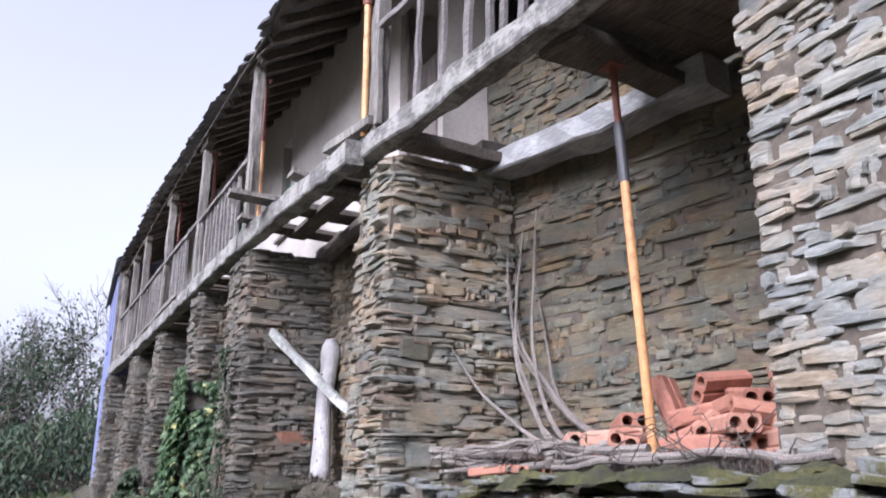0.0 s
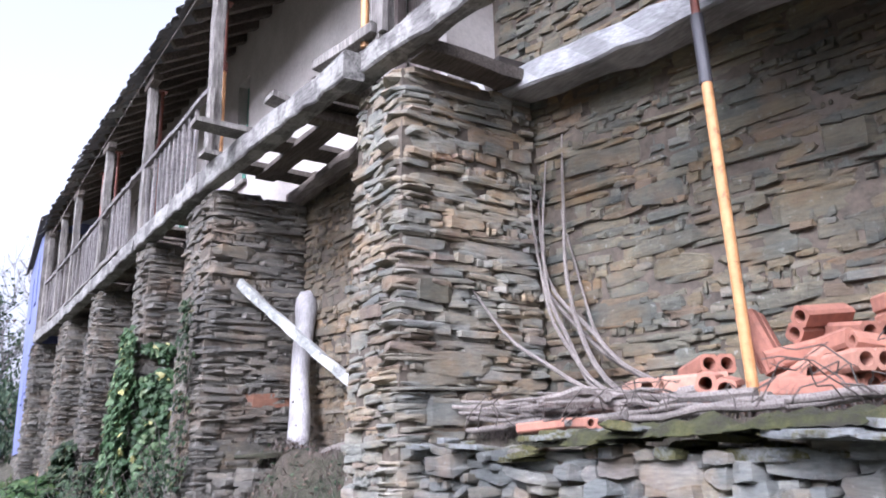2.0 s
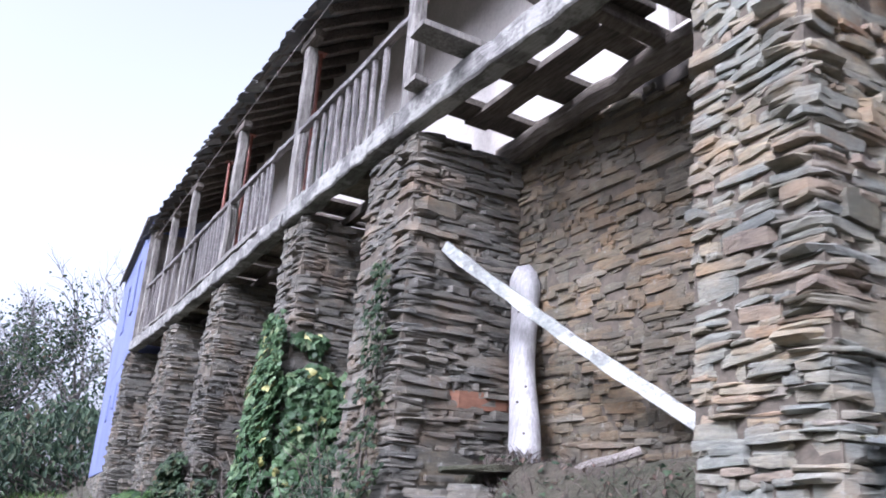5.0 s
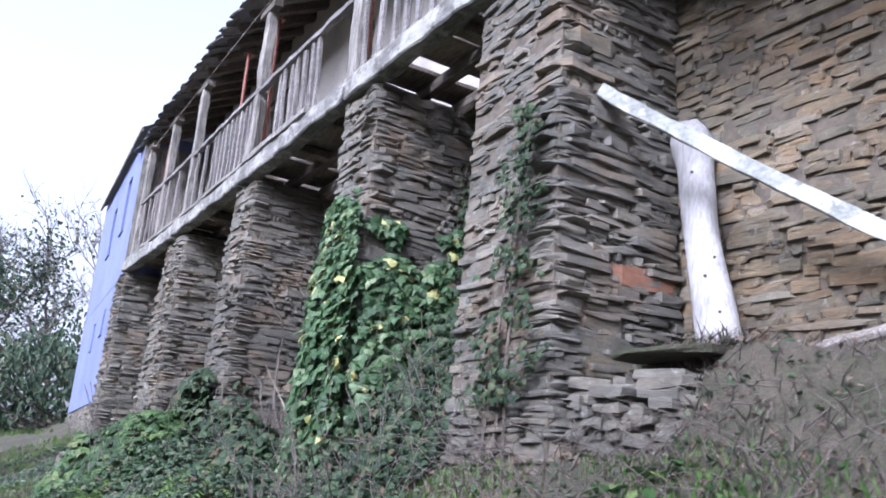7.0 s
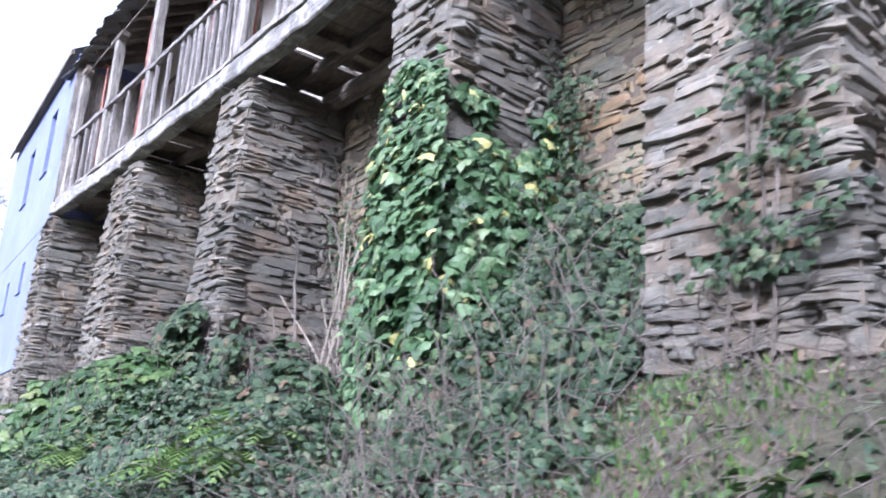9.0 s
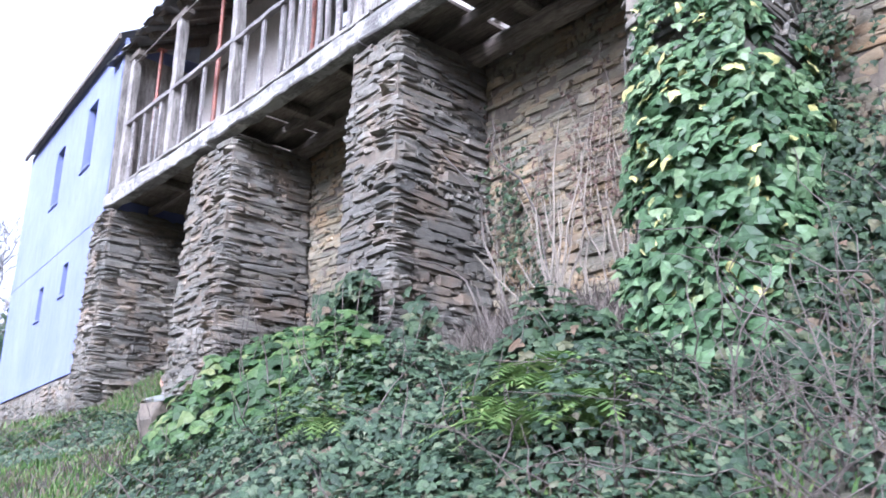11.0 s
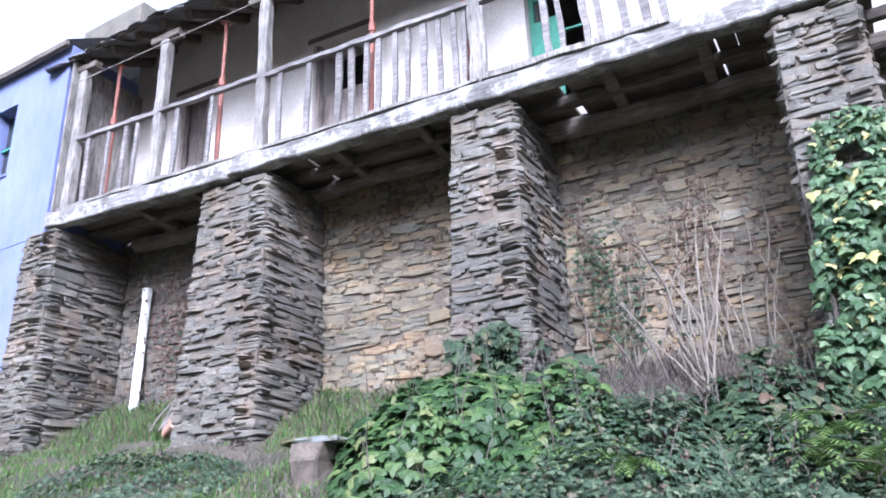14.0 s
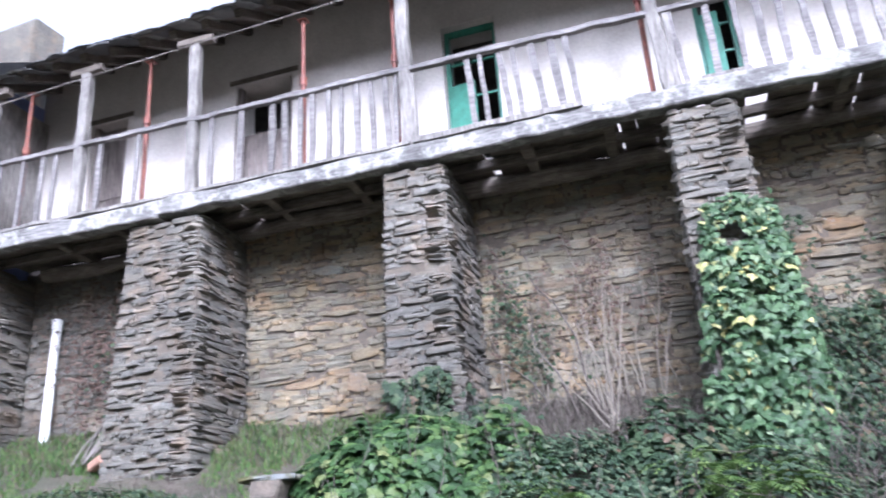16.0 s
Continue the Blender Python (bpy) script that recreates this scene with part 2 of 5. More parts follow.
def slab_mesh(seed):
    """A unit slab of split slate with a ragged outline and layered edge."""
    r = random.Random(seed)
    plan = []
    for ax, ay, n in ((1, 0, 3), (0, 1, 2), (-1, 0, 3), (0, -1, 2)):
        for k in range(n):
            f = (k + 0.5) / n * 2 - 1
            if ax:
                x, y = f * ax * 0.5, -0.5 * ax
            else:
                x, y = 0.5 * ay, f * ay * 0.5
            plan.append((x * r.uniform(0.97, 1.05) + r.uniform(-0.05, 0.05), y + r.uniform(-0.06, 0.04) * (1 if y > 0 else -1)))
    vs, fs, n = [], [], len(plan)
    la, lb = r.uniform(-0.22, 0.22), r.uniform(-0.22, 0.22)
    for z, sh in ((-0.5, r.uniform(0.95, 1.0)), (r.uniform(-0.25, 0.25), 1.0), (0.5, r.uniform(0.945, 1.0))):
        for x, y in plan:
            k = sh * r.uniform(0.98, 1.02)
            end = r.uniform(0.5, 0.95) if abs(x) > 0.36 else 1
            pinch = r.uniform(0.84, 1.0) if abs(x) > 0.36 and abs(z) > 0.4 else 1
            vs.append((x * pinch * (1 if abs(x) < 0.3 else 0.5 + 0.5 * k), y * k, (z + r.uniform(-0.13, 0.13) + x * (la if z > 0 else lb)) * end))
    for ring in range(2):
        for k in range(n):
            a, b = ring * n + k, ring * n + (k + 1) % n
            fs.append((a, b, b + n, a + n))
    fs.append(tuple(range(n))[::-1])
    fs.append(tuple(range(2 * n, 3 * n)))
    return vs, fs


SLABS = [slab_mesh(100 + i) for i in range(40)]
SLAB_DATA = {}


def slab_data(i, key):
    if (i, key) not in SLAB_DATA:
        me = bpy.data.meshes.new("stone")
        me.from_pydata(SLABS[i][0], [], SLABS[i][1])
        me.materials.append(M_STONE[key][0])
        SLAB_DATA[i, key] = me
    return SLAB_DATA[i, key]


STONE_JOBS = []


def lay_stones(parent, stones, key, near):
    """Remember stones (matrix, weight) for parent; near(place) ranks which become pieces of their own."""
    STONE_JOBS.append((parent, stones, key, near))


def set_all_stones(limit=300):
    for parent, stones, key, near in STONE_JOBS:
        stones = sorted(stones, key=lambda m: near(m.translation))
        rr = random.Random(len(stones))
        for m in stones[:limit]:
            ob = new("stone", slab_data(rr.randrange(len(SLABS)), key))
            ob.parent = parent
            ob.matrix_basis = m
        rest = stones[limit:]
        if rest:
            vs, fs = [], []
            for m in rest:
                sv, sf = SLABS[rr.randrange(len(SLABS))]
                o = len(vs)
                vs.extend([(m @ Vector(v))[:] for v in sv])
                fs.extend([tuple(o + k for k in f) for f in sf])
            part("stonework", (vs, fs), M_STONE[key][1], parent, "", "stuff")


def course_heights(rr, z0, z1, lo, hi):
    z, out = z0, []
    while z < z1 - lo * 0.5:
        h = lo + (hi - lo) * rr.random() ** 2.0
        if z + h > z1:
            h = max(lo * 0.6, z1 - z)
        out.append((z, h))
        z += h
    return out


def split_slot(rr, h, l, thin):
    """Divide one slot of a course into the slabs that fill it: (offset, length, bottom, height)."""
    if l > 0.16 and h > 0.05 and rr.random() < 0.12:
        for z0 in (0.0, 0.5):
            o = 0.0
            while o < l - 0.02:
                ll = min(rr.uniform(0.05, 0.13), l - o)
                yield o, ll, z0 * h, h * rr.uniform(0.42, 0.52)
                o += ll
    elif h > thin * 1.7 and rr.random() < (0.6 if h < 0.07 else 0.85):
        n = 2 if h < thin * 2.6 or rr.random() < 0.5 else 3
        cuts = sorted([rr.uniform(0.25, 0.75) for _ in range(n - 1)]) if n == 2 else [rr.uniform(0.26, 0.42), rr.uniform(0.58, 0.74)]
        z0 = 0.0
        for c in cuts + [1.0]:
            hh = (c - z0) * h
            if l > 0.22 and rr.random() < 0.45:
                k = rr.uniform(0.3, 0.7)
                yield 0.0, l * k, z0 * h, hh
                yield l * k, l * (1 - k), z0 * h + rr.uniform(-0.004, 0.004), hh * rr.uniform(0.8, 1.0)
            else:
                yield 0.0, l, z0 * h, hh
            z0 = c
    else:
        yield 0.0, l, 0.0, h


def wall_face(rr, p0, p1, z0, z1, lo=0.035, hi=0.12, lmin=0.1, lmax=0.42, depth=0.2, proud=0.014, thin=0.028, wild=1.0):
    """Stones of a rubble face whose line in plan runs from p0 to p1, the outside to the left hand of that way."""
    a, b = Vector((*p0, 0)), Vector((*p1, 0))
    d = (b - a).normalized()
    nrm = Vector((-d.y, d.x, 0))
    ang = math.degrees(math.atan2(d.y, d.x))
    length, out = (b - a).length, []
    ph = rr.uniform(0, 6)
    for z, h in course_heights(rr, z0, z1, lo, hi):
        s = -rr.uniform(0, 0.1)
        while s < length:
            l = max(lmin, 2.2 * h) + (lmax - lmin) * rr.random() ** 1.6
            if s + l > length + 0.08:
                l = length + 0.05 - s
            if l < 0.05:
                break
            for o, ll, zz, hh in split_slot(rr, h, l, thin):
                hh = hh * rr.uniform(0.82, 1.05)
                wave = 0.03 * math.sin(s * 1.7 + z * 2.1 + ph) + 0.012 * math.sin(s * 5.1 - z * 3 + ph)
                c = a + d * (s + o + ll / 2) + nrm * (rr.uniform(-proud, proud) * (1.6 if rr.random() < 0.15 else 1) - depth / 2)
                c.z = z + zz + hh / 2 + wave
                out.append(pose(*c, rr.uniform(-3, 3) * wild, rr.gauss(0, 1.6) * wild, ang + rr.uniform(-3, 3) * wild + (180 if rr.random() < 0.5 else 0))
                           @ Matrix.Diagonal((ll * 1.17, depth * rr.uniform(0.9, 1.1), hh * 1.4, 1)))
            s += l
    return out


def plain_block(name, lo, hi, mat, parent):
    return part(name, box(lo, hi), mat, parent)


def pier(x0, x1, y0, y1, z0, z1, key, label, batter=0.0, hi=0.1, seed=0, lean=0.0, lo=0.03, thin=0.025):
    """A dry-laid slate pier: front at x0, back at x1, from y0 to y1."""
    rr = random.Random(seed)
    th = thing("stone_pier", label, "pier", "piers under the gallery", "structure")
    core = box((x0 + 0.014, y0 + 0.014, z0 - 0.3), (x1 + 0.25, y1 - 0.014, z1 - 0.03))
    for v in core.verts:
        if v.co.z < z0 and v.co.x < x1:
            v.co += Vector((-batter, (-0.6 if v.co.y < (y0 + y1) / 2 else 0.6) * batter, 0))
    part("core", core, M_CORE, th)
    stones, rest = [], []
    flip = 0
    for z, h in course_heights(rr, z0, z1, lo, hi):
        g = batter * (z1 - z) / (z1 - z0)
        sh = lean * (z - z0)
        X0, Y0, Y1 = x0 - g + sh, y0 - g * 0.6, y1 + g * 0.6
        flip = rr.random() < 0.5
        dep = 0.26
        fa, fb = (Y0, Y1) if flip else (Y0 + dep * 0.8, Y1)
        na, nb = (X0 + dep * 0.8, x1) if flip else (X0, x1)

        def row(a, b, place, ang, lmin, lmax):
            s = a
            while s < b - 0.03:
                l = max(2.4 * h, rr.uniform(lmin, lmax))
                if b - s - l < 0.1:
                    l = b - s
                l = min(l, b - s)
                for o, ll, zz, hh in split_slot(rr, h, l, thin):
                    hh = hh * rr.uniform(0.8, 1.05)
                    pr = rr.uniform(-0.014, 0.014) * (1.8 if rr.random() < 0.2 else 1)
                    c = place(s + o + ll / 2, pr)
                    yield (pose(c[0], c[1], z + zz + hh / 2 + 0.01 * math.sin(s * 4 + z * 3), rr.uniform(-3, 3), rr.gauss(0, 1.8), ang + rr.uniform(-3, 3))
                           @ Matrix.Diagonal((ll * 1.15, dep * rr.uniform(0.94, 1.08), hh * 1.36, 1)))
                s += l
        stones += row(fa, fb, lambda s, pr: (X0 + dep / 2 + pr * 1.5, s), 90, 0.1, 0.45)
        stones += row(na, nb, lambda s, pr: (s, Y0 + dep / 2 + pr), 0, 0.2, 0.75)
        rest += row(X0 + dep * 0.6, x1, lambda s, pr: (s, Y1 - dep / 2 + pr), 180, 0.3, 0.7)
    lay_stones(th, stones + rest, key, lambda p: p.y > y1 - 0.16)
    return th

# ---- ground ----


def lerp_table(table, v):
    if v <= table[0][0]:
        return table[0][1]
    for (a, fa), (b, fb) in zip(table, table[1:]):
        if v <= b:
            k = (v - a) / (b - a)
            k = k * k * (3 - 2 * k)
            return fa + (fb - fa) * k
    return table[-1][1]


PATH_X = [(0, 0.0), (3.5, -0.3), (6, -0.7), (8.2, -1.1), (10.3, -2.9), (11.7, -4.6), (16, -5.0), (30, -5)]
PATH_Z = [(-8, 0.5), (0, 0.0), (3.5, -0.35), (6, -0.78), (8.2, -1.15), (10.3, -1.5), (12, -1.42), (16, -1.0), (20, -0.4), (30, 0.6)]
FOOT_Z = [(-8, 0.9), (0, 0.6), (5, 0.7), (7.8, 1.0), (9.2, 1.0), (11, 0.85), (13, 1.05), (15.5, 1.1), (17.5, 1.25), (20, 1.35), (30, 1.6)]


def ground_z(x, y):
    xp, zp, zf = lerp_table(PATH_X, y), lerp_table(PATH_Z, y), lerp_table(FOOT_Z, y)
    if x >= 2.1:
        k = max(0.0, min(1.0, (9.2 - y) / 0.8))
        z = (1 - k) * (zf + min(0.75, (x - 2.1) * 0.6)) + k * (zf + (1.6 - zf) * max(0.0, min(1.0, (x - 2.98 + 0.089 * (y - 1)) / 0.2 if y < 5.7 else (x - 2.12 - 0.28 * max(0.0, min(1.0, (y - 7.75) / 0.35))) / (0.75 - 0.25 * max(0.0, min(1.0, (y - 7.2) / 0.5)) - 0.2 * max(0.0, min(1.0, (y - 7.75) / 0.35))))))
    elif x > xp:
        f = (x - xp) / (2.1 - xp)
        z = zp + (zf - zp) * (0.55 * f + 0.45 * f * f)
    else:
        # beyond x = -12 an unseen hill is added to block the low sky
        z = zp - 0.12 * min(xp - x, 12) + 0.55 * max(0.0, min(-12 - x, 40.0))
    return z + 0.05 * noise.noise(Vector((x * 1.3, y * 1.3, 0))) + 0.02 * noise.noise(Vector((x * 5, y * 5, 3)))


def ground_sheet():
    def steps(lo, a, b, hi, fine, n):
        mid = [a + fine * i for i in range(int((b - a) / fine) + 1)]
        return [a - (a - lo) * (i / n) ** 2.2 for i in range(n, 0, -1)] + mid + [mid[-1] + (hi - mid[-1]) * (i / n) ** 2.2 for i in range(1, n + 1)]
    xs, ys = steps(-900, -6, 4.4, 900, 0.13, 22), steps(-900, -1, 21, 900, 0.16, 22)
    vs = [(x, y, ground_z(x, y)) for y in ys for x in xs]
    w = len(xs)
    fs = [(j * w + i, j * w + i + 1, (j + 1) * w + i + 1, (j + 1) * w + i) for j in range(len(ys) - 1) for i in range(w - 1)]
    ob = part("ground", (vs, fs), M_GROUND, None, "sloping bank of earth, litter and rough grass", "structure")
    for p in ob.data.polygons:
        p.use_smooth = True
    tagged(ob, category="ground")


ground_sheet()

# ---- piers ----
PIERS = [
    dict(x0=2.4, x1=3.5, y0=5.42, y1=6.05, z0=1.1, z1=4.04, key="light", label="ragged grey slate pier with pale ochre corner stones", batter=0.1, hi=0.085, lo=0.024, thin=0.022, seed=3),
    dict(x0=2.13, x1=3.1, y0=8.55, y1=9.42, z0=0.7, z1=4.04, key="dark", label="dark slate pier with lichen and thin ivy on its corner", batter=0.08, hi=0.085, lo=0.026, seed=4),
    dict(x0=2.12, x1=3.15, y0=10.9, y1=11.55, z0=0.6, z1=4.06, key="dark", label="dark slate pier overgrown with ivy at its foot", batter=0.08, hi=0.08, seed=5),
    dict(x0=2.1, x1=3.15, y0=13.78, y1=14.45, z0=0.8, z1=4.04, key="dark", label="dark slate pier rising behind brambles", batter=0.1, hi=0.08, seed=6),
    dict(x0=2.12, x1=3.15, y0=16.65, y1=17.6, z0=1.0, z1=4.04, key="dark", label="broad dark slate pier widening at its foot", batter=0.12, hi=0.075, seed=7),
    dict(x0=1.99, x1=3.15, y0=19.84, y1=20.42, z0=1.1, z1=4.04, key="dark", label="dark slate pier beside the blue house", batter=0.06, hi=0.08, seed=8),
    dict(x0=2.95, x1=4.4, y0=0.6, y1=2.48, z0=0.5, z1=4.6, key="pale", label="pale slate pier stained with lime", batter=0.08, hi=0.11, seed=9),
]
for spec in PIERS:
    pier(**spec)

# ---- back wall, lower storey ----
wall_rng = random.Random(21)


def back_wall(name, p0, p1, z0, z1, key, label, hi=0.11, lmax=0.42, back=0.0, **kw):
    th = thing(name, label, "wall", "", "structure")
    a, b = Vector((*p0, 0)), Vector((*p1, 0))
    d = (b - a).normalized()
    nrm = Vector((-d.y, d.x, 0))
    ln = (b - a).length
    m = Matrix.Translation((a + b) / 2 - nrm * (0.336 + back)) @ Matrix.Rotation(math.atan2(d.y, d.x), 4, "Z")
    part("core", box((-ln / 2 - 0.1 + 2 * back, -0.25, z0 - 0.4), (ln / 2 + 0.1 - 2 * back, 0.32, z1 - back), 0, m), M_CORE, th)
    lay_stones(th, wall_face(wall_rng, p0, p1, z0, z1, hi=hi, lmax=lmax, **kw), key, lambda p: abs(p.z - 2.6))
    return th


back_wall("wall_bay_1", (4.2, 2.2), (3.5, 5.5), 1.6, 4.35, "warm", "rubble wall of grey, green and ochre slate", 0.135, 0.6, lmin=0.07, lo=0.026)
back_wall("wall_bay_2", (3.3, 6.0), (3.08, 8.6), 1.3, 4.3, "brown", "ochre and rust slate rubble wall behind the gallery piers", 0.1, 0.5, lo=0.028)
back_wall("wall_bay_3", (3.12, 9.3), (3.15, 10.95), 1.0, 4.2, "ochre", "ochre slate rubble wall with climbing ivy", 0.1, 0.55)
back_wall("wall_bay_4", (3.15, 11.5), (3.15, 13.85), 1.2, 4.2, "ochre", "slate rubble wall with dried creeper stems", 0.1, 0.55)
back_wall("wall_bay_5", (3.15, 14.4), (3.15, 16.7), 1.4, 4.2, "ochre", "ochre slate rubble wall with rusty stains", 0.1, 0.55)
back_wall("wall_bay_6", (3.15, 17.5), (3.15, 19.95), 1.4, 4.2, "dark", "dark slate rubble wall behind a white pipe", 0.09)
back_wall("wall_upper_bay_1", (4.25, 2.2), (3.62, 5.9), 4.36, 5.2, "warm", "bare rubble where the plaster has fallen away", 0.11, 0.35)


# ---- upper storey wall: cream plaster with its openings ----
UX, U0, U1 = 3.15, 4.3, 7.4
OPENINGS = [(6.1, 6.95, 4.42, 6.4), (10.62, 11.05, 4.95, 6.4), (13.32, 14.0, 4.5, 6.45), (16.06, 16.9, 4.42, 6.36), (18.6, 19.2, 4.9, 6.3)]


def upper_wall():
    bm = bmesh.new()
    y = 6.0
    for a, b, z0, z1 in OPENINGS:
        box_into(bm, (UX, y, U0), (UX + 0.5, a, U1))
        box_into(bm, (UX, a, U0), (UX + 0.5, b, z0))
        box_into(bm, (UX, a, z1), (UX + 0.5, b, U1))
        y = b
    box_into(bm, (UX, y, U0), (UX + 0.5, 20.1, U1))
    ob = part("wall_upper", bm, M_PLASTER, None, "cream plastered upper wall with door and window openings", "structure")
    tagged(ob, category="wall")
    # plain sheets behind the openings, coloured as dark as an unlit room
    ob = part("room_backing", box((UX + 1.6, 2.0, U0 - 0.3), (UX + 1.8, 20.1, U1)), M_ROOMDARK, None, "near-black backing that stands for the unlit rooms", "structure")
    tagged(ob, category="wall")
    ob = part("room_floor", box((UX + 0.05, 5.4, U0 - 0.25), (UX + 1.7, 20.1, U0)), M_ROOMDARK, None, "near-black floor that stands for the unlit rooms", "structure")
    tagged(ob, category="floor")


upper_wall()
ob = part("wall_upper_near", box((4.3, -1.0, 4.3), (4.6, 5.6, 7.4)), M_PLASTER, None, "cream plastered end of the upper wall", "structure")
tagged(ob, category="wall")

# ---- gallery ----
GALLERY = thing("gallery_deck", "lime-streaked grey timber gallery deck with missing boards", "gallery", "", "structure")
FRONT = [((2.72, 0.8, 4.17), (2.36, 6.1, 4.2)), ((2.24, 5.8, 4.14), (2.13, 8.9, 4.19)), ((2.13, 8.85, 4.19), (2.12, 11.5, 4.2)), ((2.12, 11.45, 4.19), (2.11, 14.3, 4.17)),
         ((2.11, 14.25, 4.17), (2.11, 17.2, 4.18)), ((2.11, 17.15, 4.16), (2.05, 20.05, 4.17))]
for a, b in FRONT:
    part("edge_beam", beam(a, b, 0.17, 0.2, 0.014, 0.15), M_BEAM, GALLERY)
for y0, y1, bow in ((5.9, 8.7, 0.03), (9.2, 11.1, 0.04), (11.4, 13.9, -0.03), (14.3, 16.8, 0.05), (17.4, 19.6, -0.06)):
    part("wall_beam", beam((2.98, y0, 4.1), (3.02, y1, 4.1), 0.19, 0.19, 0.02, 0.2, round_n=9, bow=bow), M_DECK, GALLERY)
part("wall_beam", beam((3.3, 5.75, 4.12), (3.78, 3.4, 4.1), 0.25, 0.2, 0.02, 0.2, bow=-0.04, taper=1.12), M_LOG, GALLERY, "thick lime-washed squared log")
# joists, and what boards are left on them
for y in (9.9, 12.1, 12.95, 14.9, 15.9, 17.9, 18.8, 6.75, 6.2):
    part("joist", beam((2.18, y, 4.17), (3.1, y + 0.04, 4.17), 0.11, 0.1, 0.012), M_DECK, GALLERY)


def deck(y0, y1, gaps=(), x0=2.2, x1=3.13):
    """Boards laid across the gallery; gaps are (y, width)."""
    y = y0
    while y < y1 - 0.04:
        w = min(RNG.uniform(0.16, 0.23), y1 - y)
        part("floor_board", beam((x0, y + w / 2, 4.255), (x1, y + w / 2, 4.255), w - 0.004, 0.035, 0.004, 0.3), M_DECK, GALLERY)
        y += w
        for g, gw in gaps:
            if y - w < g <= y:
                y = max(y + min(gw, 0.08), g + gw)


deck(9.4, 11.35, ((10.42, 0.36), (11.05, 0.2), (9.7, 0.03), (10.1, 0.03)))
deck(11.45, 14.1, ((13.25, 0.09), (11.9, 0.02)))
deck(14.2, 17.0, ((16.2, 0.03),))
deck(17.0, 20.0, ())
deck(0.8, 3.75, (), 2.75, 3.9)
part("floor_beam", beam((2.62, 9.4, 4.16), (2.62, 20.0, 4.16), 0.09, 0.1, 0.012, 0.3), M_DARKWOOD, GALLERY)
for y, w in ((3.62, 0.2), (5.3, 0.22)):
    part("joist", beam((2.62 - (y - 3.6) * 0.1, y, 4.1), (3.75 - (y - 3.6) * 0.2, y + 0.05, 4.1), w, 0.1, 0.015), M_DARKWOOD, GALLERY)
# loose boards in the broken bay, some jutting over the edge beam
for x0, x1, y, w, dz, turn in ((1.7, 3.05, 7.82, 0.22, 0.06, -0.06), (2.08, 2.42, 7.02, 0.2, 0.06, 0.0), (1.95, 2.35, 8.4, 0.19, 0.02, 0.0), (2.25, 3.12, 7.02, 0.19, -0.03, 0.06), (2.25, 3.12, 7.74, 0.3, -0.02, 0.03),
                               (2.25, 3.12, 8.44, 0.26, -0.03, 0.02), (2.2, 3.1, 6.5, 0.22, -0.02, 0.0), (2.3, 3.1, 6.26, 0.2, -0.02, 0.0), (2.2, 2.75, 6.75, 0.2, -0.02, 0.0)):
    part("loose_board", beam((x0, y, 4.31 + dz), (x1, y + turn, 4.28 + dz * 0.3), w, 0.05, 0.006), M_WOOD if dz > 0.01 else M_DARKWOOD, GALLERY)
part("loose_board", beam((2.66, 6.85, 4.25), (2.64, 8.58, 4.25), 0.2, 0.045, 0.008), M_DARKWOOD, GALLERY)
part("loose_board", beam((2.2, 6.3, 4.34), (2.32, 5.6, 4.36), 0.12, 0.08, 0.01), M_WOOD, GALLERY)
part("loose_board", beam((2.06, 12.3, 4.31), (2.06, 14.05, 4.31), 0.1, 0.07, 0.012), M_WOOD, GALLERY)
part("loose_board", beam((2.08, 14.1, 4.3), (2.08, 16.6, 4.3), 0.12, 0.04, 0.008), M_WOOD, GALLERY)
part("loose_board", beam((2.08, 16.6, 4.3), (2.05, 19.9, 4.3), 0.12, 0.04, 0.01), M_WOOD, GALLERY)


POST_YS = [(5.62, 2.37), (8.78, 2.15), (11.46, 2.14), (14.13, 2.13), (16.8, 2.13), (18.4, 2.13), (19.85, 2.1)]
for i, (y, x) in enumerate(POST_YS):
    th = thing("gallery_post", "weathered grey timber post on the edge beam", "post", "gallery posts")
    part("shaft", beam((x, y, 4.27), (x + 0.02, y + (0.1 if i == 2 else 0.03), 6.36), 0.12, 0.13, 0.01, 0.2), M_WOOD, th)
    if i in (0, 1, 2, 3):
        part("clamp_board", beam((x - 0.05, y - 0.09, 4.3), (x - 0.04, y - 0.07, 5.15), 0.05, 0.06, 0.008), M_WOOD, th)
    part("head_block", beam((x, y - 0.22, 6.38), (x, y + 0.26, 6.38), 0.11, 0.09, 0.01), M_DARKWOOD, th)


def railing(x0, y0, x1, y1, zr, ys, lean=0.0):
    th = thing("railing", "grey wooden railing with gaps between uneven balusters", "railing", "gallery railings")
    part("handrail", beam((x0 - 0.02, y0, zr), (x1 - 0.02, y1, zr + 0.02), 0.07, 0.06, 0.009, 0.2), M_RAIL, th)
    for y in ys:
        x = x0 + (x1 - x0) * (y - y0) / (y1 - y0)
        part("baluster", beam((x - 0.01, y + lean + RNG.uniform(-0.03, 0.03), 4.27), (x - 0.01, y, zr - 0.01 + RNG.uniform(-0.02, 0.06)), 0.035, RNG.uniform(0.045, 0.075), 0.007, 0.15), M_RAIL, th)


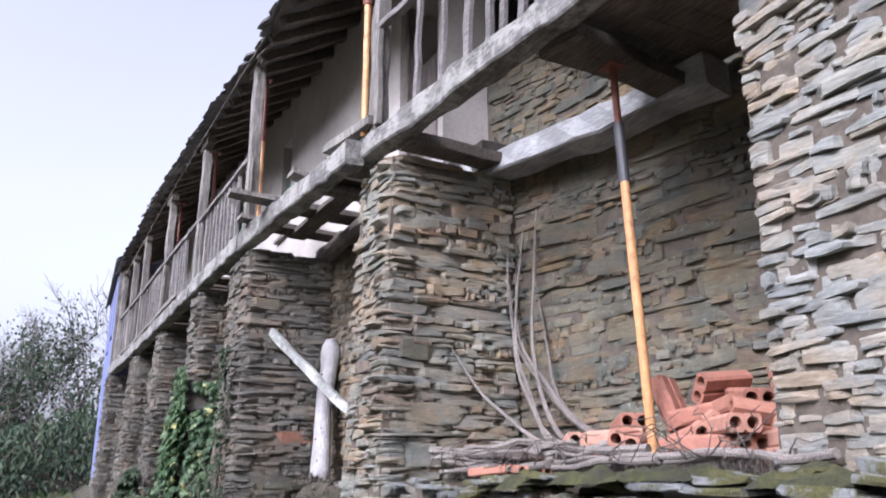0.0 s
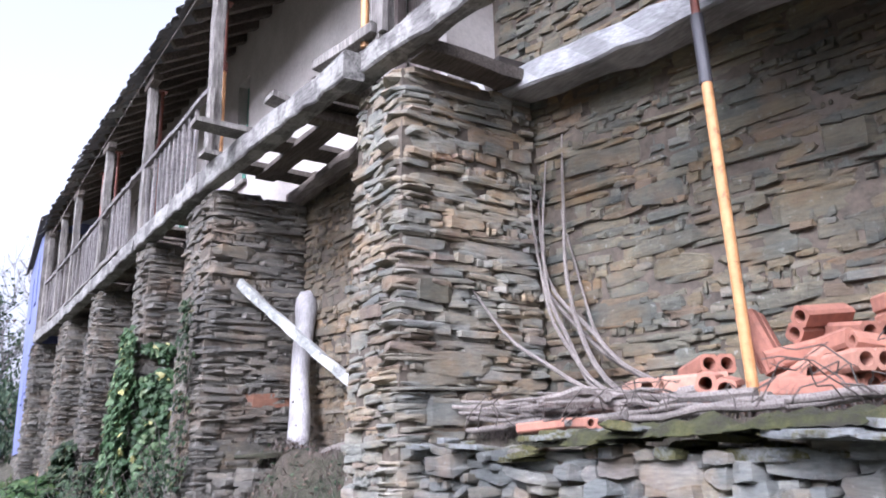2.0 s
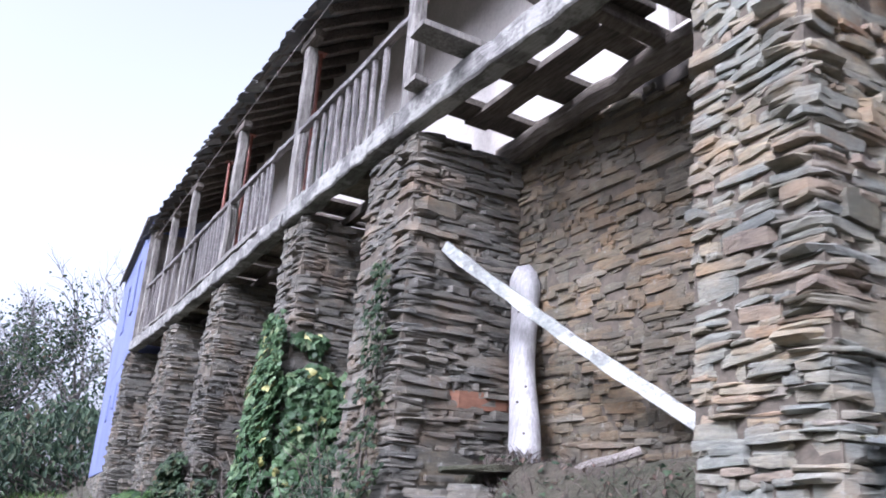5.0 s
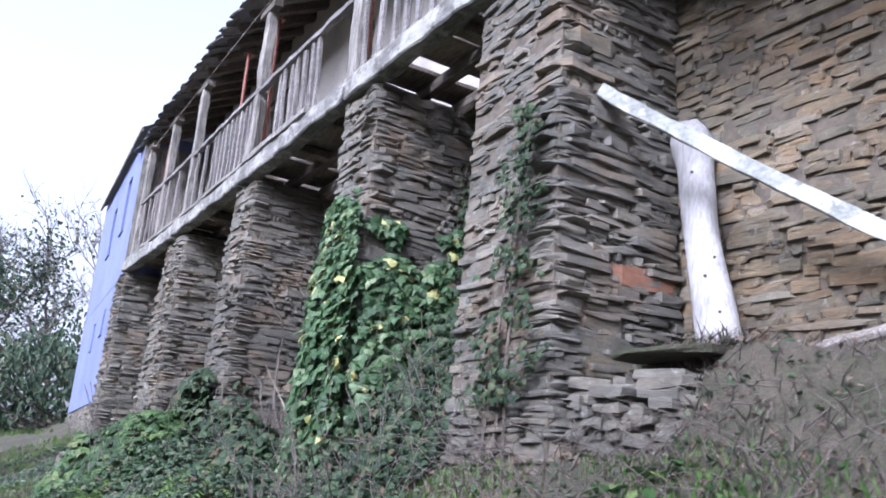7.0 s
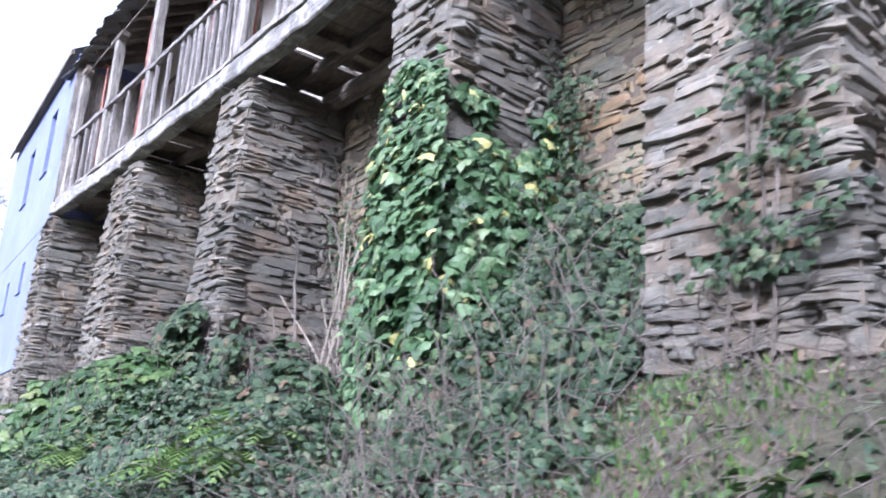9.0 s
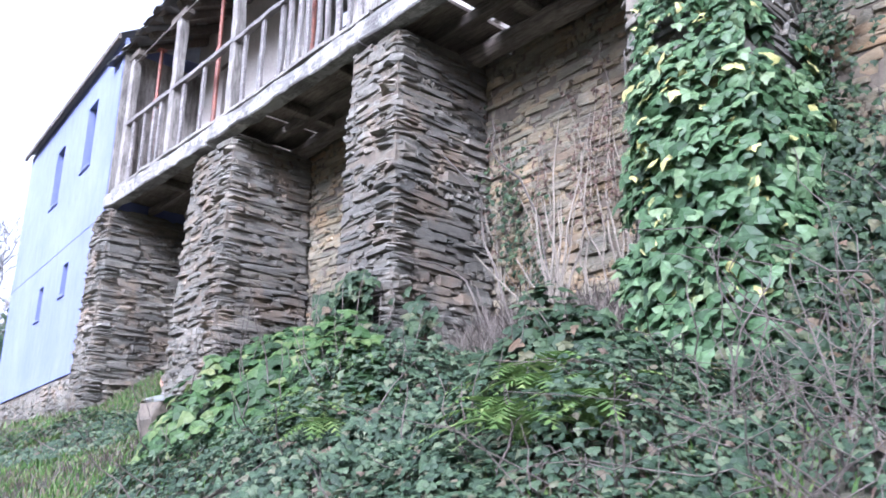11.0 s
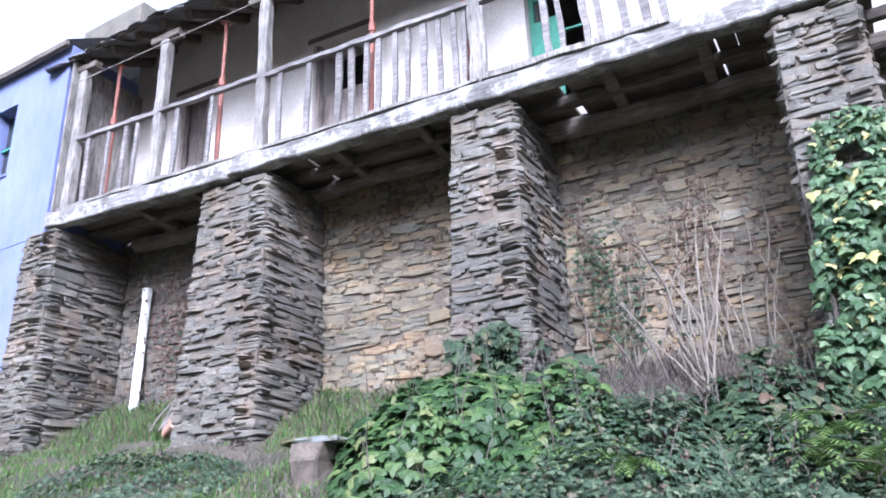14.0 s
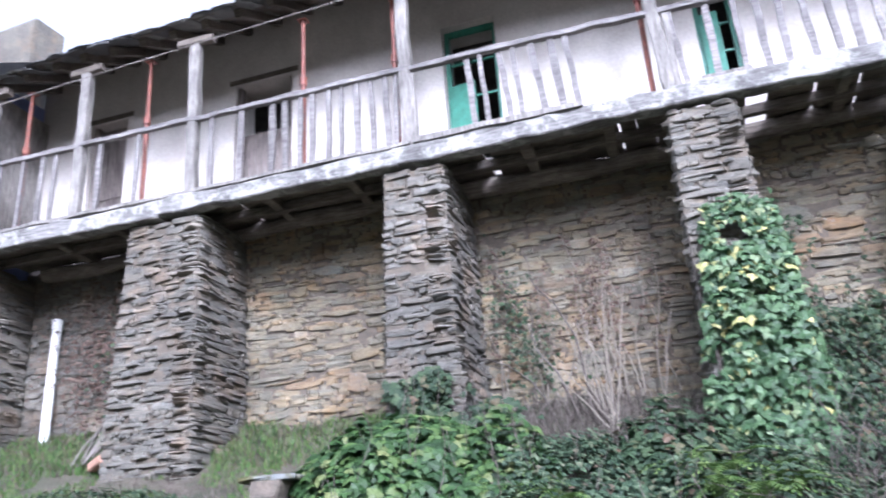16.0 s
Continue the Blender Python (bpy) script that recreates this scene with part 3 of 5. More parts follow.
railing(2.15, 8.78, 2.14, 11.46, 5.18, (9.3, 9.55, 9.75, 9.95, 10.15, 10.35, 10.55, 10.75, 11.0), 0.0)
railing(2.14, 11.46, 2.13, 14.13, 5.22, (11.36, 12.4, 12.55, 12.75, 12.95, 13.1, 13.3, 13.45), -0.06)
railing(2.13, 14.13, 2.13, 16.8, 5.25, (14.25, 14.38, 14.55, 14.72, 14.9, 15.05, 15.25, 15.4, 15.6, 15.75, 16.15), 0.0)
railing(2.13, 16.8, 2.13, 18.4, 5.28, (17.55, 16.55, 18.1), 0.0)
railing(2.13, 18.4, 2.1, 19.85, 5.28, (18.75, 18.95, 19.25, 19.6), 0.0)
railing(2.68, 1.5, 2.37, 5.62, 5.18, (3.1, 3.3, 3.48, 3.66, 3.85, 4.02, 4.28, 4.6, 4.95), 0.06)

# telescopic steel props that hold the eave
for y, z1, mat in ((19.45, 6.4, M_RED), (17.6, 6.4, M_RED), (15.46, 6.4, M_RED), (14.32, 6.4, M_RED), (11.62, 6.35, M_RED), (8.98, 6.3, M_ORANGE), (5.76, 6.3, M_ORANGE)):
    th = thing("steel_prop", "rusty painted telescopic steel prop under the eave", "prop", "props under the eave")
    part("outer_tube", beam((2.3, y, 4.28), (2.3, y, 5.55), 0.06, 0.06, 0, 0.6, round_n=10), mat, th)
    part("inner_tube", beam((2.3, y, 5.5), (2.3, y, z1), 0.048, 0.048, 0, 0.6, round_n=10), M_RED, th)
    part("collar", beam((2.3, y, 5.5), (2.3, y, 5.6), 0.085, 0.085, 0, 0.2, round_n=10), M_RED, th)
    part("plate", box((2.24, y - 0.06, z1), (2.36, y + 0.06, z1 + 0.008), 0.002), M_RED, th)

# ---- roof ----
ROOF = thing("roof", "old slate roof with a ragged sagging eave", "roof", "", "structure")
EAVE_Z = [(1, 0.02), (8, -0.05), (9.4, -0.05), (10.8, 0.03), (11.8, 0.12), (13.4, 0.18), (15.2, 0.28), (17.2, 0.16), (18.6, 0.18), (20.3, 0.05)]


def eave(y):
    """How far the sagging roof stands above its lowest line at y."""
    return lerp_table(EAVE_Z, y) + 0.012 * noise.noise(Vector((0, y * 2.3, 5)))


def eave_in(y):
    """How far the ragged eave is broken back at y."""
    return 0.14 * math.exp(-((y - 8.3) / 0.6) ** 2) + 0.03 * noise.noise(Vector((3, y * 1.6, 0)))


for i in range(38):
    y = 3.2 + i * 0.45
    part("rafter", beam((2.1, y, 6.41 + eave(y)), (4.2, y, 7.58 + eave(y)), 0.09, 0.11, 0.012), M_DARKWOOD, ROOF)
for k in range(10):
    x = 1.98 + 0.3 * k
    ys = [1 + 0.48 * i for i in range(41)]
    vs = [(x + dx + (eave_in(y) if k == 0 and dx == 0 else 0), y, 6.42 + (x + dx - 1.98) * 0.556 + eave(y) + dz) for y in ys for dx, dz in ((0, 0), (0.29, 0), (0.29, 0.025), (0, 0.025))]
    fs = [(4 * i + a, 4 * i + (a + 1) % 4, 4 * i + 4 + (a + 1) % 4, 4 * i + 4 + a) for i in range(40) for a in range(4)]
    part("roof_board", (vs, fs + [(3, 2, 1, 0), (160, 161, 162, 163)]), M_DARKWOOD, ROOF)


def roof_slates():
    rr = random.Random(5)
    vs, fs = [], []
    up = Vector((0.874, 0, 0.486))
    for row in range(-1, 11):
        y = 1.0
        while y < 20.2:
            w = rr.uniform(0.18, 0.42)
            sv, sf = SLABS[rr.randrange(len(SLABS))]
            lift = 0.005 if row < 0 else 0.03 + 0.012 * rr.random()
            run = 0.14 if row < 0 else 0.12 + row * 0.3
            c = Vector((2.01, y + w / 2, 6.43 + eave(y + w / 2))) + up * (run + rr.uniform(-0.025, 0.03) + (eave_in(y) if row < 1 else 0)) + Vector((0, 0, lift))
            m = Matrix.Translation(c) @ pose(0, 0, 0, rr.uniform(-2, 2), -29 + 4 + rr.uniform(-2, 2), 0) @ Matrix.Diagonal((0.5, w * 1.08, 0.028, 1))
            o = len(vs)
            vs.extend([(m @ Vector(q))[:] for q in sv])
            fs.extend([tuple(o + k for k in f) for f in sf])
            y += w
    part("slates", (vs, fs), M_SLATE, ROOF, "", "stuff")


roof_slates()

# ---- dry-stone front of the terrace ----
terr = back_wall("terrace_wall", (2.85, 1.0), (2.45, 5.5), 0.3, 1.52, "grey", "dry-stone terrace front of grey slabs", 0.12, 0.3, proud=0.04, wild=3.0, lmin=0.05, lo=0.028, thin=0.04, back=0.05, depth=0.3)
terr2 = back_wall("terrace_wall_low", (2.4, 7.95), (2.16, 8.6), 0.75, 1.42, "dark", "collapsing dry-stone terrace front with soil and dead grass", 0.09, 0.34, proud=0.05, wild=1.6, back=0.12, lmin=0.08, depth=0.3)

# ---- blue house ----
HOUSE = thing("blue_house", "pale blue rendered house with a slate roof", "house")
M_GLASS = bpy.data.materials.new("window_glass")
M_GLASS.use_nodes = True
gp = M_GLASS.node_tree.nodes["Principled BSDF"]
gp.inputs["Base Color"].default_value = (0.03, 0.035, 0.04, 1)
gp.inputs["Roughness"].default_value = 0.15
gp.inputs["Specular IOR Level"].default_value = 0.25
M_WHITE = material("white_paint", lambda nt: ramp(nt, tex_noise(nt, 12, 5, 0.7), [(0.3, (0.6, 0.6, 0.58)), (0.7, (0.8, 0.8, 0.78))]), 0.5, 50, 0.1)


def house_wall():
    wins = [(21.2, 21.7, 5.15, 6.25), (23.0, 23.5, 5.05, 6.1), (21.65, 21.95, 3.2, 3.7), (23.05, 23.35, 3.05, 3.6)]
    cuts = sorted({20.08, 25.7} | {v for y0, y1, _, _ in wins for v in (y0, y1)})
    for a, b in zip(cuts, cuts[1:]):
        mid = (a + b) / 2
        holes = sorted((z0, z1) for y0, y1, z0, z1 in wins if y0 <= mid <= y1)
        z = 1.9
        for z0, z1 in holes:
            part("wall", box((2.0, a, z), (2.4, b, z0)), M_BLUE, HOUSE)
            z = z1
        part("wall", box((2.0, a, z), (2.4, b, 6.78)), M_BLUE, HOUSE)
    part("wall", box((2.4, 25.3, 1.2), (8.0, 25.7, 6.78)), M_BLUE, HOUSE)
    part("wall", box((2.4, 20.16, 1.9), (8.0, 20.5, 6.78)), M_BLUE, HOUSE)
    part("plinth", box((2.03, 20.06, 0.4), (2.4, 25.7, 1.897)), M_CORE, HOUSE, "bare slate plinth")
    lay_stones(HOUSE, wall_face(random.Random(4), (2.0, 20.35), (2.0, 25.7), 0.9, 1.85, hi=0.13, lmax=0.5), "dark", lambda p: p.y)
    for y0, y1, z0, z1 in wins:
        w = part("window", box((2.2, y0 - 0.02, z0 - 0.02), (2.22, y1 + 0.07, z1 + 0.02)), M_GLASS, HOUSE)
        part("frame", box((2.15, (y0 + y1) / 2 - 0.01, z0), (2.2, (y0 + y1) / 2 + 0.04, z1), 0.004), M_GREEN, w)
        part("frame", box((2.15, y0 + 0.002, (z0 + z1) / 2 - 0.02), (2.195, y1, (z0 + z1) / 2 + 0.02), 0.004), M_GREEN, w)
        part("sill", box((1.97, y0 - 0.03, z0 - 0.04), (2.18, y1 + 0.03, z0 - 0.003), 0.006), M_BLUE, w)
    bm = bmesh.new()
    v = [bm.verts.new(p) for p in ((1.88, 20.05, 6.8), (1.88, 25.8, 6.8), (5.2, 25.8, 8.9), (5.2, 20.05, 8.9))]
    bm.faces.new(v)
    bmesh.ops.solidify(bm, geom=bm.faces[:], thickness=0.08)
    part("roof", bm, M_SLATE, HOUSE, "dark slate roof slope")
    part("drip_board", beam((1.9, 20.05, 6.76), (1.9, 25.8, 6.76), 0.04, 0.08, 0.004), M_DARKWOOD, HOUSE)
    part("string_course", box((1.994, 20.08, 4.0), (2.01, 25.7, 4.03), 0.002), M_BLUE, HOUSE)
    part("chimney", box((4.7, 22.5, 8.2), (5.4, 24.3, 10.3), 0.03), M_STONE["dark"][1], HOUSE, "grey slate-clad chimney block")


house_wall()
HOUSE.matrix_basis = pose(2.0, 20.1, 0, 0, 0, -3.9) @ pose(-2.0, -20.1, 0)

# boarded end of the gallery against the house
th = thing("end_partition", "grey board partition closing the gallery end", "partition", "", "structure")
for k in range(8):
    x = 1.985 + k * 0.16
    part("board", box((x, 19.97, 4.28), (x + 0.155, 20.0 + 0.004 * (k % 2), 6.5), 0.004), M_WOOD, th)

# ---- doors and windows of the upper storey ----
M_DOORWOOD = wood_mat("grey_door_boards", (0.1, 0.085, 0.075), (0.26, 0.22, 0.2), stretch=(5, 5, 0.5))


def door(n, y0, y1, z0, z1, share=0.66):
    th = thing("door_%d" % n, "old grey board door standing half open", "door", "", "structure")
    m = pose(UX + 0.2, y0, z0, 0, 0, 0)
    k = 4
    for i in range(k):
        a, b = (y1 - y0) * i / k, (y1 - y0) * (i + 1) / k
        part("board", box((0, a + 0.003, 0), (0.03, b - 0.003, (z1 - z0) * share - 0.004), 0.004, m), M_DOORWOOD, th)
    part("cross_bar", box((-0.02, 0.03, 0.3), (-0.002, y1 - y0 - 0.03, 0.38), 0.004, m), M_DOORWOOD, th)
    for a, b in ((y0 + 0.003, y0 + 0.06), (y1 - 0.06, y1 - 0.003)):
        part("jamb", box((UX + 0.06, a, z0), (UX + 0.16, b, z1 - 0.002), 0.006), M_DOORWOOD, th)
    part("lintel", box((UX - 0.004, y0 - 0.1, z1 + 0.003), (UX + 0.2, y1 + 0.1, z1 + 0.1), 0.01), M_DARKWOOD, th)


def green_window(n, y0, y1, z0, z1):
    th = thing("window_%d" % n, "green painted casement window with open shutter", "window", "", "structure")
    x = UX + 0.12
    for a, b in ((y0 + 0.004, y0 + 0.06), (y1 - 0.06, y1 - 0.004)):
        part("window_frame", box((x, a, z0 + 0.004), (x + 0.07, b, z1 - 0.004), 0.006), M_GREEN, th)
    part("window_frame", box((x, y0 + 0.062, z1 - 0.07), (x + 0.07, y1 - 0.062, z1 - 0.004), 0.006), M_GREEN, th)
    part("window_frame", box((x, y0 + 0.062, z0 + 0.004), (x + 0.07, y1 - 0.062, z0 + 0.07), 0.006), M_GREEN, th)
    for k in range(1, 4):
        z = z0 + (z1 - z0) * k / 4
        part("glazing_bar", box((x + 0.02, y0 + 0.062, z - 0.015), (x + 0.05, y1 - 0.062, z + 0.015), 0.003), M_GREEN, th)
    sh = part("shutter", box((-0.015, 0, 0), (0.015, (y1 - y0) * 0.48, (z1 - z0) * 0.55), 0.004, pose(UX + 0.09, y1 - 0.05, z0 + 0.05, 0, 0, 172)), M_GREEN, th)
    part("rail", box((-0.022, 0.02, (z1 - z0) * 0.27), (-0.012, (y1 - y0) * 0.46, (z1 - z0) * 0.31), 0.002, pose(UX + 0.09, y1 - 0.05, z0 + 0.05, 0, 0, 172)), M_GREEN, sh)
    part("window_sill", box((UX - 0.06, y0 - 0.05, z0 - 0.05), (UX + 0.12, y1 + 0.05, z0 + 0.002), 0.006), M_WOOD, th)


door(1, *OPENINGS[0])
green_window(1, *OPENINGS[1])
green_window(2, *OPENINGS[2])
door(2, *OPENINGS[3])
door(3, *OPENINGS[4], 1.0)

# a thin cable strung along under the eave
th = thing("cable", "thin grey cable strung along under the eave", "cable")
part("line", beam((2.0, 8.0, 6.3), (2.0, 20.1, 6.12), 0.014, 0.014, 0, 0.6, round_n=5, bow=0.1), M_STICK, th)

# ---- steel prop and timbers on the terrace ----
th = thing("tall_steel_prop", "long orange painted steel prop leaning under a joist", "prop")
pb, pt = Vector((3.136, 3.523, 1.66)), Vector((3.06, 3.57, 4.03))
part("outer_tube", beam(pb, pb.lerp(pt, 0.7), 0.055, 0.055, 0.001, 0.5, round_n=12), M_ORANGE, th)
part("collar", beam(pb.lerp(pt, 0.68), pb.lerp(pt, 0.84), 0.065, 0.065, 0.002, 0.1, round_n=12), material("black_grease_steel", lambda nt: (0.05, 0.05, 0.055), 0.5, 50, 0.2), th, "blackened threaded collar")
part("inner_tube", beam(pb.lerp(pt, 0.84), pt, 0.046, 0.046, 0.001, 0.5, round_n=12), M_RED, th)
part("plate", box((pt.x - 0.07, pt.y - 0.07, pt.z - 0.004), (pt.x + 0.07, pt.y + 0.07, pt.z + 0.006), 0.002), M_RED, th)
part("joist", beam((2.62, 3.48, 4.08), (3.75, 3.66, 4.08), 0.24, 0.1, 0.02), M_DARKWOOD, GALLERY)

M_LICHENWOOD = wood_mat("lichen_whitened_plank", (0.2, 0.21, 0.2), (0.38, 0.39, 0.36), stretch=(5, 3, 5), white=0.5)
th = thing("leaning_plank", "long thin lichen-spotted plank leaning across the pier", "plank")
part("board", beam((2.415, 8.53, 3.15), (3.2, 6.68, 1.71), 0.05, 0.085, 0.008, 0.12, bow=-0.03), M_LICHENWOOD, th)
th = thing("upright_timber", "bleached round timber standing against the wall", "timber")
bm = bmesh.new()
tb, tt = Vector((2.83, 8.05, 1.56)), Vector((3.05, 8.44, 3.1))
rings = []
for i in range(22):
    f = i / 21
    cen = tb.lerp(tt, f) + Vector((0.012 * math.sin(f * 9), 0.008 * math.sin(f * 6), 0))
    wdt = 0.088 + 0.02 * (1 - f) + 0.006 * math.sin(f * 11) + 0.036 * math.exp(-((f - 0.9) / 0.09) ** 2)
    if f > 0.93:
        wdt *= 1 - ((f - 0.93) / 0.07) ** 2 * 0.35
    rings.append([bm.verts.new(cen + Vector((math.copysign(abs(math.cos(a)) ** 0.75, math.cos(a)) * wdt * 0.78, math.copysign(abs(math.sin(a)) ** 0.75, math.sin(a)) * wdt * 1.1, 0.012 * math.sin(3 * a)))) for a in [2 * math.pi * k / 16 for k in range(16)]])
for a, b in zip(rings, rings[1:]):
    for k in range(16):
        bm.faces.new((a[k], a[(k + 1) % 16], b[(k + 1) % 16], b[k]))
bm.faces.new(rings[0][::-1])
bm.faces.new(rings[-1])
trunk = part("trunk", bm, M_PALEWOOD, th)
for p in trunk.data.polygons:
    p.use_smooth = True
M_NAIL = material("rusty_nail_iron", lambda nt: (0.035, 0.022, 0.016), 0.7, 60, 0.2)
for f, side in ((0.16, 0.2), (0.3, -0.3), (0.37, 0.35), (0.52, 0.0), (0.63, 0.25), (0.74, -0.2)):
    a = math.pi * 1.2 + side
    c = tb.lerp(tt, f) + Vector((math.cos(a) * 0.075, math.sin(a) * 0.1, 0))
    out = Vector((math.cos(a), math.sin(a), 0))
    part("nail", beam(c - out * 0.03, c + out * 0.012, 0.018, 0.018, 0, 0.1, round_n=7), M_NAIL, th)
th = thing("ledge_slab", "flat slate slab covered in soil jutting from the terrace", "stone slab")
sv, sf = SLABS[4]
part("slab", ([(2.6 + v[0] * 0.5 - v[1] * 0.1, 8.13 + v[1] * 0.58, 1.56 + v[2] * 0.05 + v[0] * 0.03) for v in sv], sf), M_GROUND, th)
# large single stones in the near pier faces
M_RUST = material("rust_red_slate", lambda nt: ramp(nt, tex_noise(nt, 9, 7, 0.7, (1, 1, 3)), [(0.3, (0.13, 0.06, 0.035)), (0.7, (0.24, 0.115, 0.07))]), 0.8, 40, 0.5)
for x, y, z, l, h, key, k in ((2.78, 8.585, 2.06, 0.6, 0.15, None, 7), (2.5, 8.56, 1.58, 0.6, 0.22, "brown", 6), (2.35, 8.57, 3.45, 0.42, 0.12, "brown", 8), (2.72, 5.42, 1.75, 0.5, 0.16, "light", 9), (2.75, 5.42, 2.05, 0.55, 0.14, "light", 2), (2.6, 5.43, 2.5, 0.32, 0.15, "warm", 5)):
    sv, sf = SLABS[k]
    th = part("facing_stone", ([(x + v[0] * l, y + v[1] * 0.12, z + v[2] * h) for v in sv], sf), M_STONE[key][0] if key else M_RUST, None, "large flat slate block set in a pier face", "structure")
    tagged(th, category="stone", group="large stones in the piers")

for y, z, l, h, key, k in ((15.73, 3.81, 0.19, 0.17, "brown", 3), (15.25, 2.13, 0.3, 0.2, "light", 11), (14.6, 3.35, 0.5, 0.12, "light", 12), (15.6, 3.5, 0.42, 0.11, "light", 15), (12.6, 3.3, 0.4, 0.11, "light", 17), (12.2, 2.9, 0.36, 0.1, "light", 19)):
    sv, sf = SLABS[k]
    th = part("facing_stone", ([(3.19 + v[1] * 0.12, y + v[0] * l, z + v[2] * h) for v in sv], sf), M_STONE[key][0], None, "single pale stone proud of the rubble wall", "structure")
    tagged(th, category="stone", group="large stones in the walls")

# ---- hollow bricks ----
M_BRICK = material("fired_red_clay", lambda nt: mix(nt, ramp(nt, rand_of(nt, False), [(0.0, (0.26, 0.115, 0.08)), (0.5, (0.35, 0.17, 0.12)), (1.0, (0.42, 0.27, 0.2))]),
                   ramp(nt, tex_noise(nt, 20, 6, 0.7), [(0.3, (0.75, 0.75, 0.75)), (0.7, (1.2, 1.15, 1.1))]), 1.0, "MULTIPLY"), 0.85, 60, 0.25)


def hollow_brick(L=0.32, W=0.18, H=0.095, n=2):
    vs, fs = [], []
    K = 16
    rad = min(W / n, H) * 0.36
    for c in range(n):
        cx = -W / 2 + W / n * (c + 0.5)
        hw, hh = W / n / 2, H / 2
        o = len(vs)
        for x in (-L / 2, L / 2):
            for k in range(K):
                a = 2 * math.pi * (k + 0.5) / K
                ca, sn = math.cos(a), math.sin(a)
                s = min(hw / max(1e-6, abs(ca)), hh / max(1e-6, abs(sn)))
                vs.append((x, cx + ca * s, sn * s))
            for k in range(K):
                a = 2 * math.pi * (k + 0.5) / K
                vs.append((x, cx + math.cos(a) * rad, math.sin(a) * rad))
        for k in range(K):
            j = (k + 1) % K
            fs.append((o + k, o + j, o + K + j, o + K + k))
            fs.append((o + 2 * K + k, o + 3 * K + k, o + 3 * K + j, o + 2 * K + j))
            fs.append((o + K + k, o + K + j, o + 3 * K + j, o + 3 * K + k))
            fs.append((o + k, o + 2 * K + k, o + 2 * K + j, o + j))
    return vs, fs


brick0 = part("hollow_brick", hollow_brick(), M_BRICK, None, "red hollow clay brick in a tumbled pile")
tagged(brick0, category="brick", group="pile of hollow bricks")
BRICKS = [(3.12, 4.16, 1.8, 0, 0, 60), (3.2, 3.93, 1.8, 8, 4, 75), (3.34, 3.95, 1.89, 0, 6, 62), (3.18, 3.74, 1.79, 20, -6, 30), (3.3, 3.74, 1.72, 0, 0, 70), (3.36, 3.6, 1.98, 12, -66, 95), (3.42, 3.42, 1.86, 38, 8, 160),
          (3.62, 3.46, 2.08, 55, 6, 172), (3.44, 3.5, 1.92, 0, 12, 70), (3.5, 3.3, 1.93, 14, 4, 68), (3.62, 3.27, 2.01, 0, -8, 62), (3.36, 3.17, 1.84, 0, 0, 66), (3.5, 3.1, 1.87, 50, -10, 75), (3.8, 3.15, 2.12, 85, 0, 60),
          (3.46, 3.44, 1.77, 0, 0, 155), (3.52, 2.97, 1.76, 0, 0, 62), (3.64, 3.36, 1.83, 0, 5, 70), (3.64, 3.1, 1.84, 0, 0, 64), (3.78, 3.4, 1.96, 10, 0, 80), (3.72, 3.25, 1.75, 0, 0, 20), (3.45, 3.2, 1.74, 0, 0, 65),
          (3.6, 3.55, 1.72, 0, 0, 100), (3.5, 3.72, 1.72, 0, 0, 85), (3.26, 3.96, 1.72, 0, 0, 65), (3.1, 4.1, 1.7, 0, 0, 80), (3.75, 3.0, 1.85, 0, 8, 75), (3.82, 3.2, 1.98, 0, -5, 85), (3.26, 3.5, 1.74, 5, 20, 40), (3.3, 3.3, 1.73, 12, 0, 120)]
for i, (x, y, z, rx, ry, rz) in enumerate(BRICKS):
    m = pose(x, y, z, rx, ry, rz + (72 if i in (1, 6, 8, 12, 16, 18, 25, 27) else 0))
    if i == 0:
        brick0.matrix_basis = m
    else:
        copy_thing(brick0, m)
brick3 = part("hollow_brick", hollow_brick(0.3, 0.24, 0.085, 3), M_BRICK, None, "wide red hollow clay brick with three holes")
tagged(brick3, category="brick", group="pile of hollow bricks")
brick3.matrix_basis = pose(3.5, 2.93, 1.675, 0, 0, 62)
th = part("broken_tile", hollow_brick(0.26, 0.2, 0.05, 4), M_BRICK, None, "broken flat clay tile on the terrace edge")
tagged(th, category="tile")
th.matrix_basis = pose(2.72, 4.5, 1.63, 0, 4, 120)
copy_thing(th, pose(2.78, 4.2, 1.63, 3, -3, 70))

# ---- sticks ----


def tube_into(vs, fs, pts, r0, r1, n=5):
    pts = [Vector(p) for p in pts]
    o = len(vs)
    for i, p in enumerate(pts):
        d = (pts[min(i + 1, len(pts) - 1)] - pts[max(i - 1, 0)])
        d, s, u = axes_of(d)
        r = r0 + (r1 - r0) * i / (len(pts) - 1)
        for k in range(n):
            a = 2 * math.pi * k / n
            vs.append((p + s * (math.cos(a) * r) + u * (math.sin(a) * r))[:])
    for i in range(len(pts) - 1):
        for k in range(n):
            j = (k + 1) % n
            fs.append((o + i * n + k, o + i * n + j, o + (i + 1) * n + j, o + (i + 1) * n + k))
    fs.append(tuple(o + k for k in range(n))[::-1])
    fs.append(tuple(o + (len(pts) - 1) * n + k for k in range(n)))


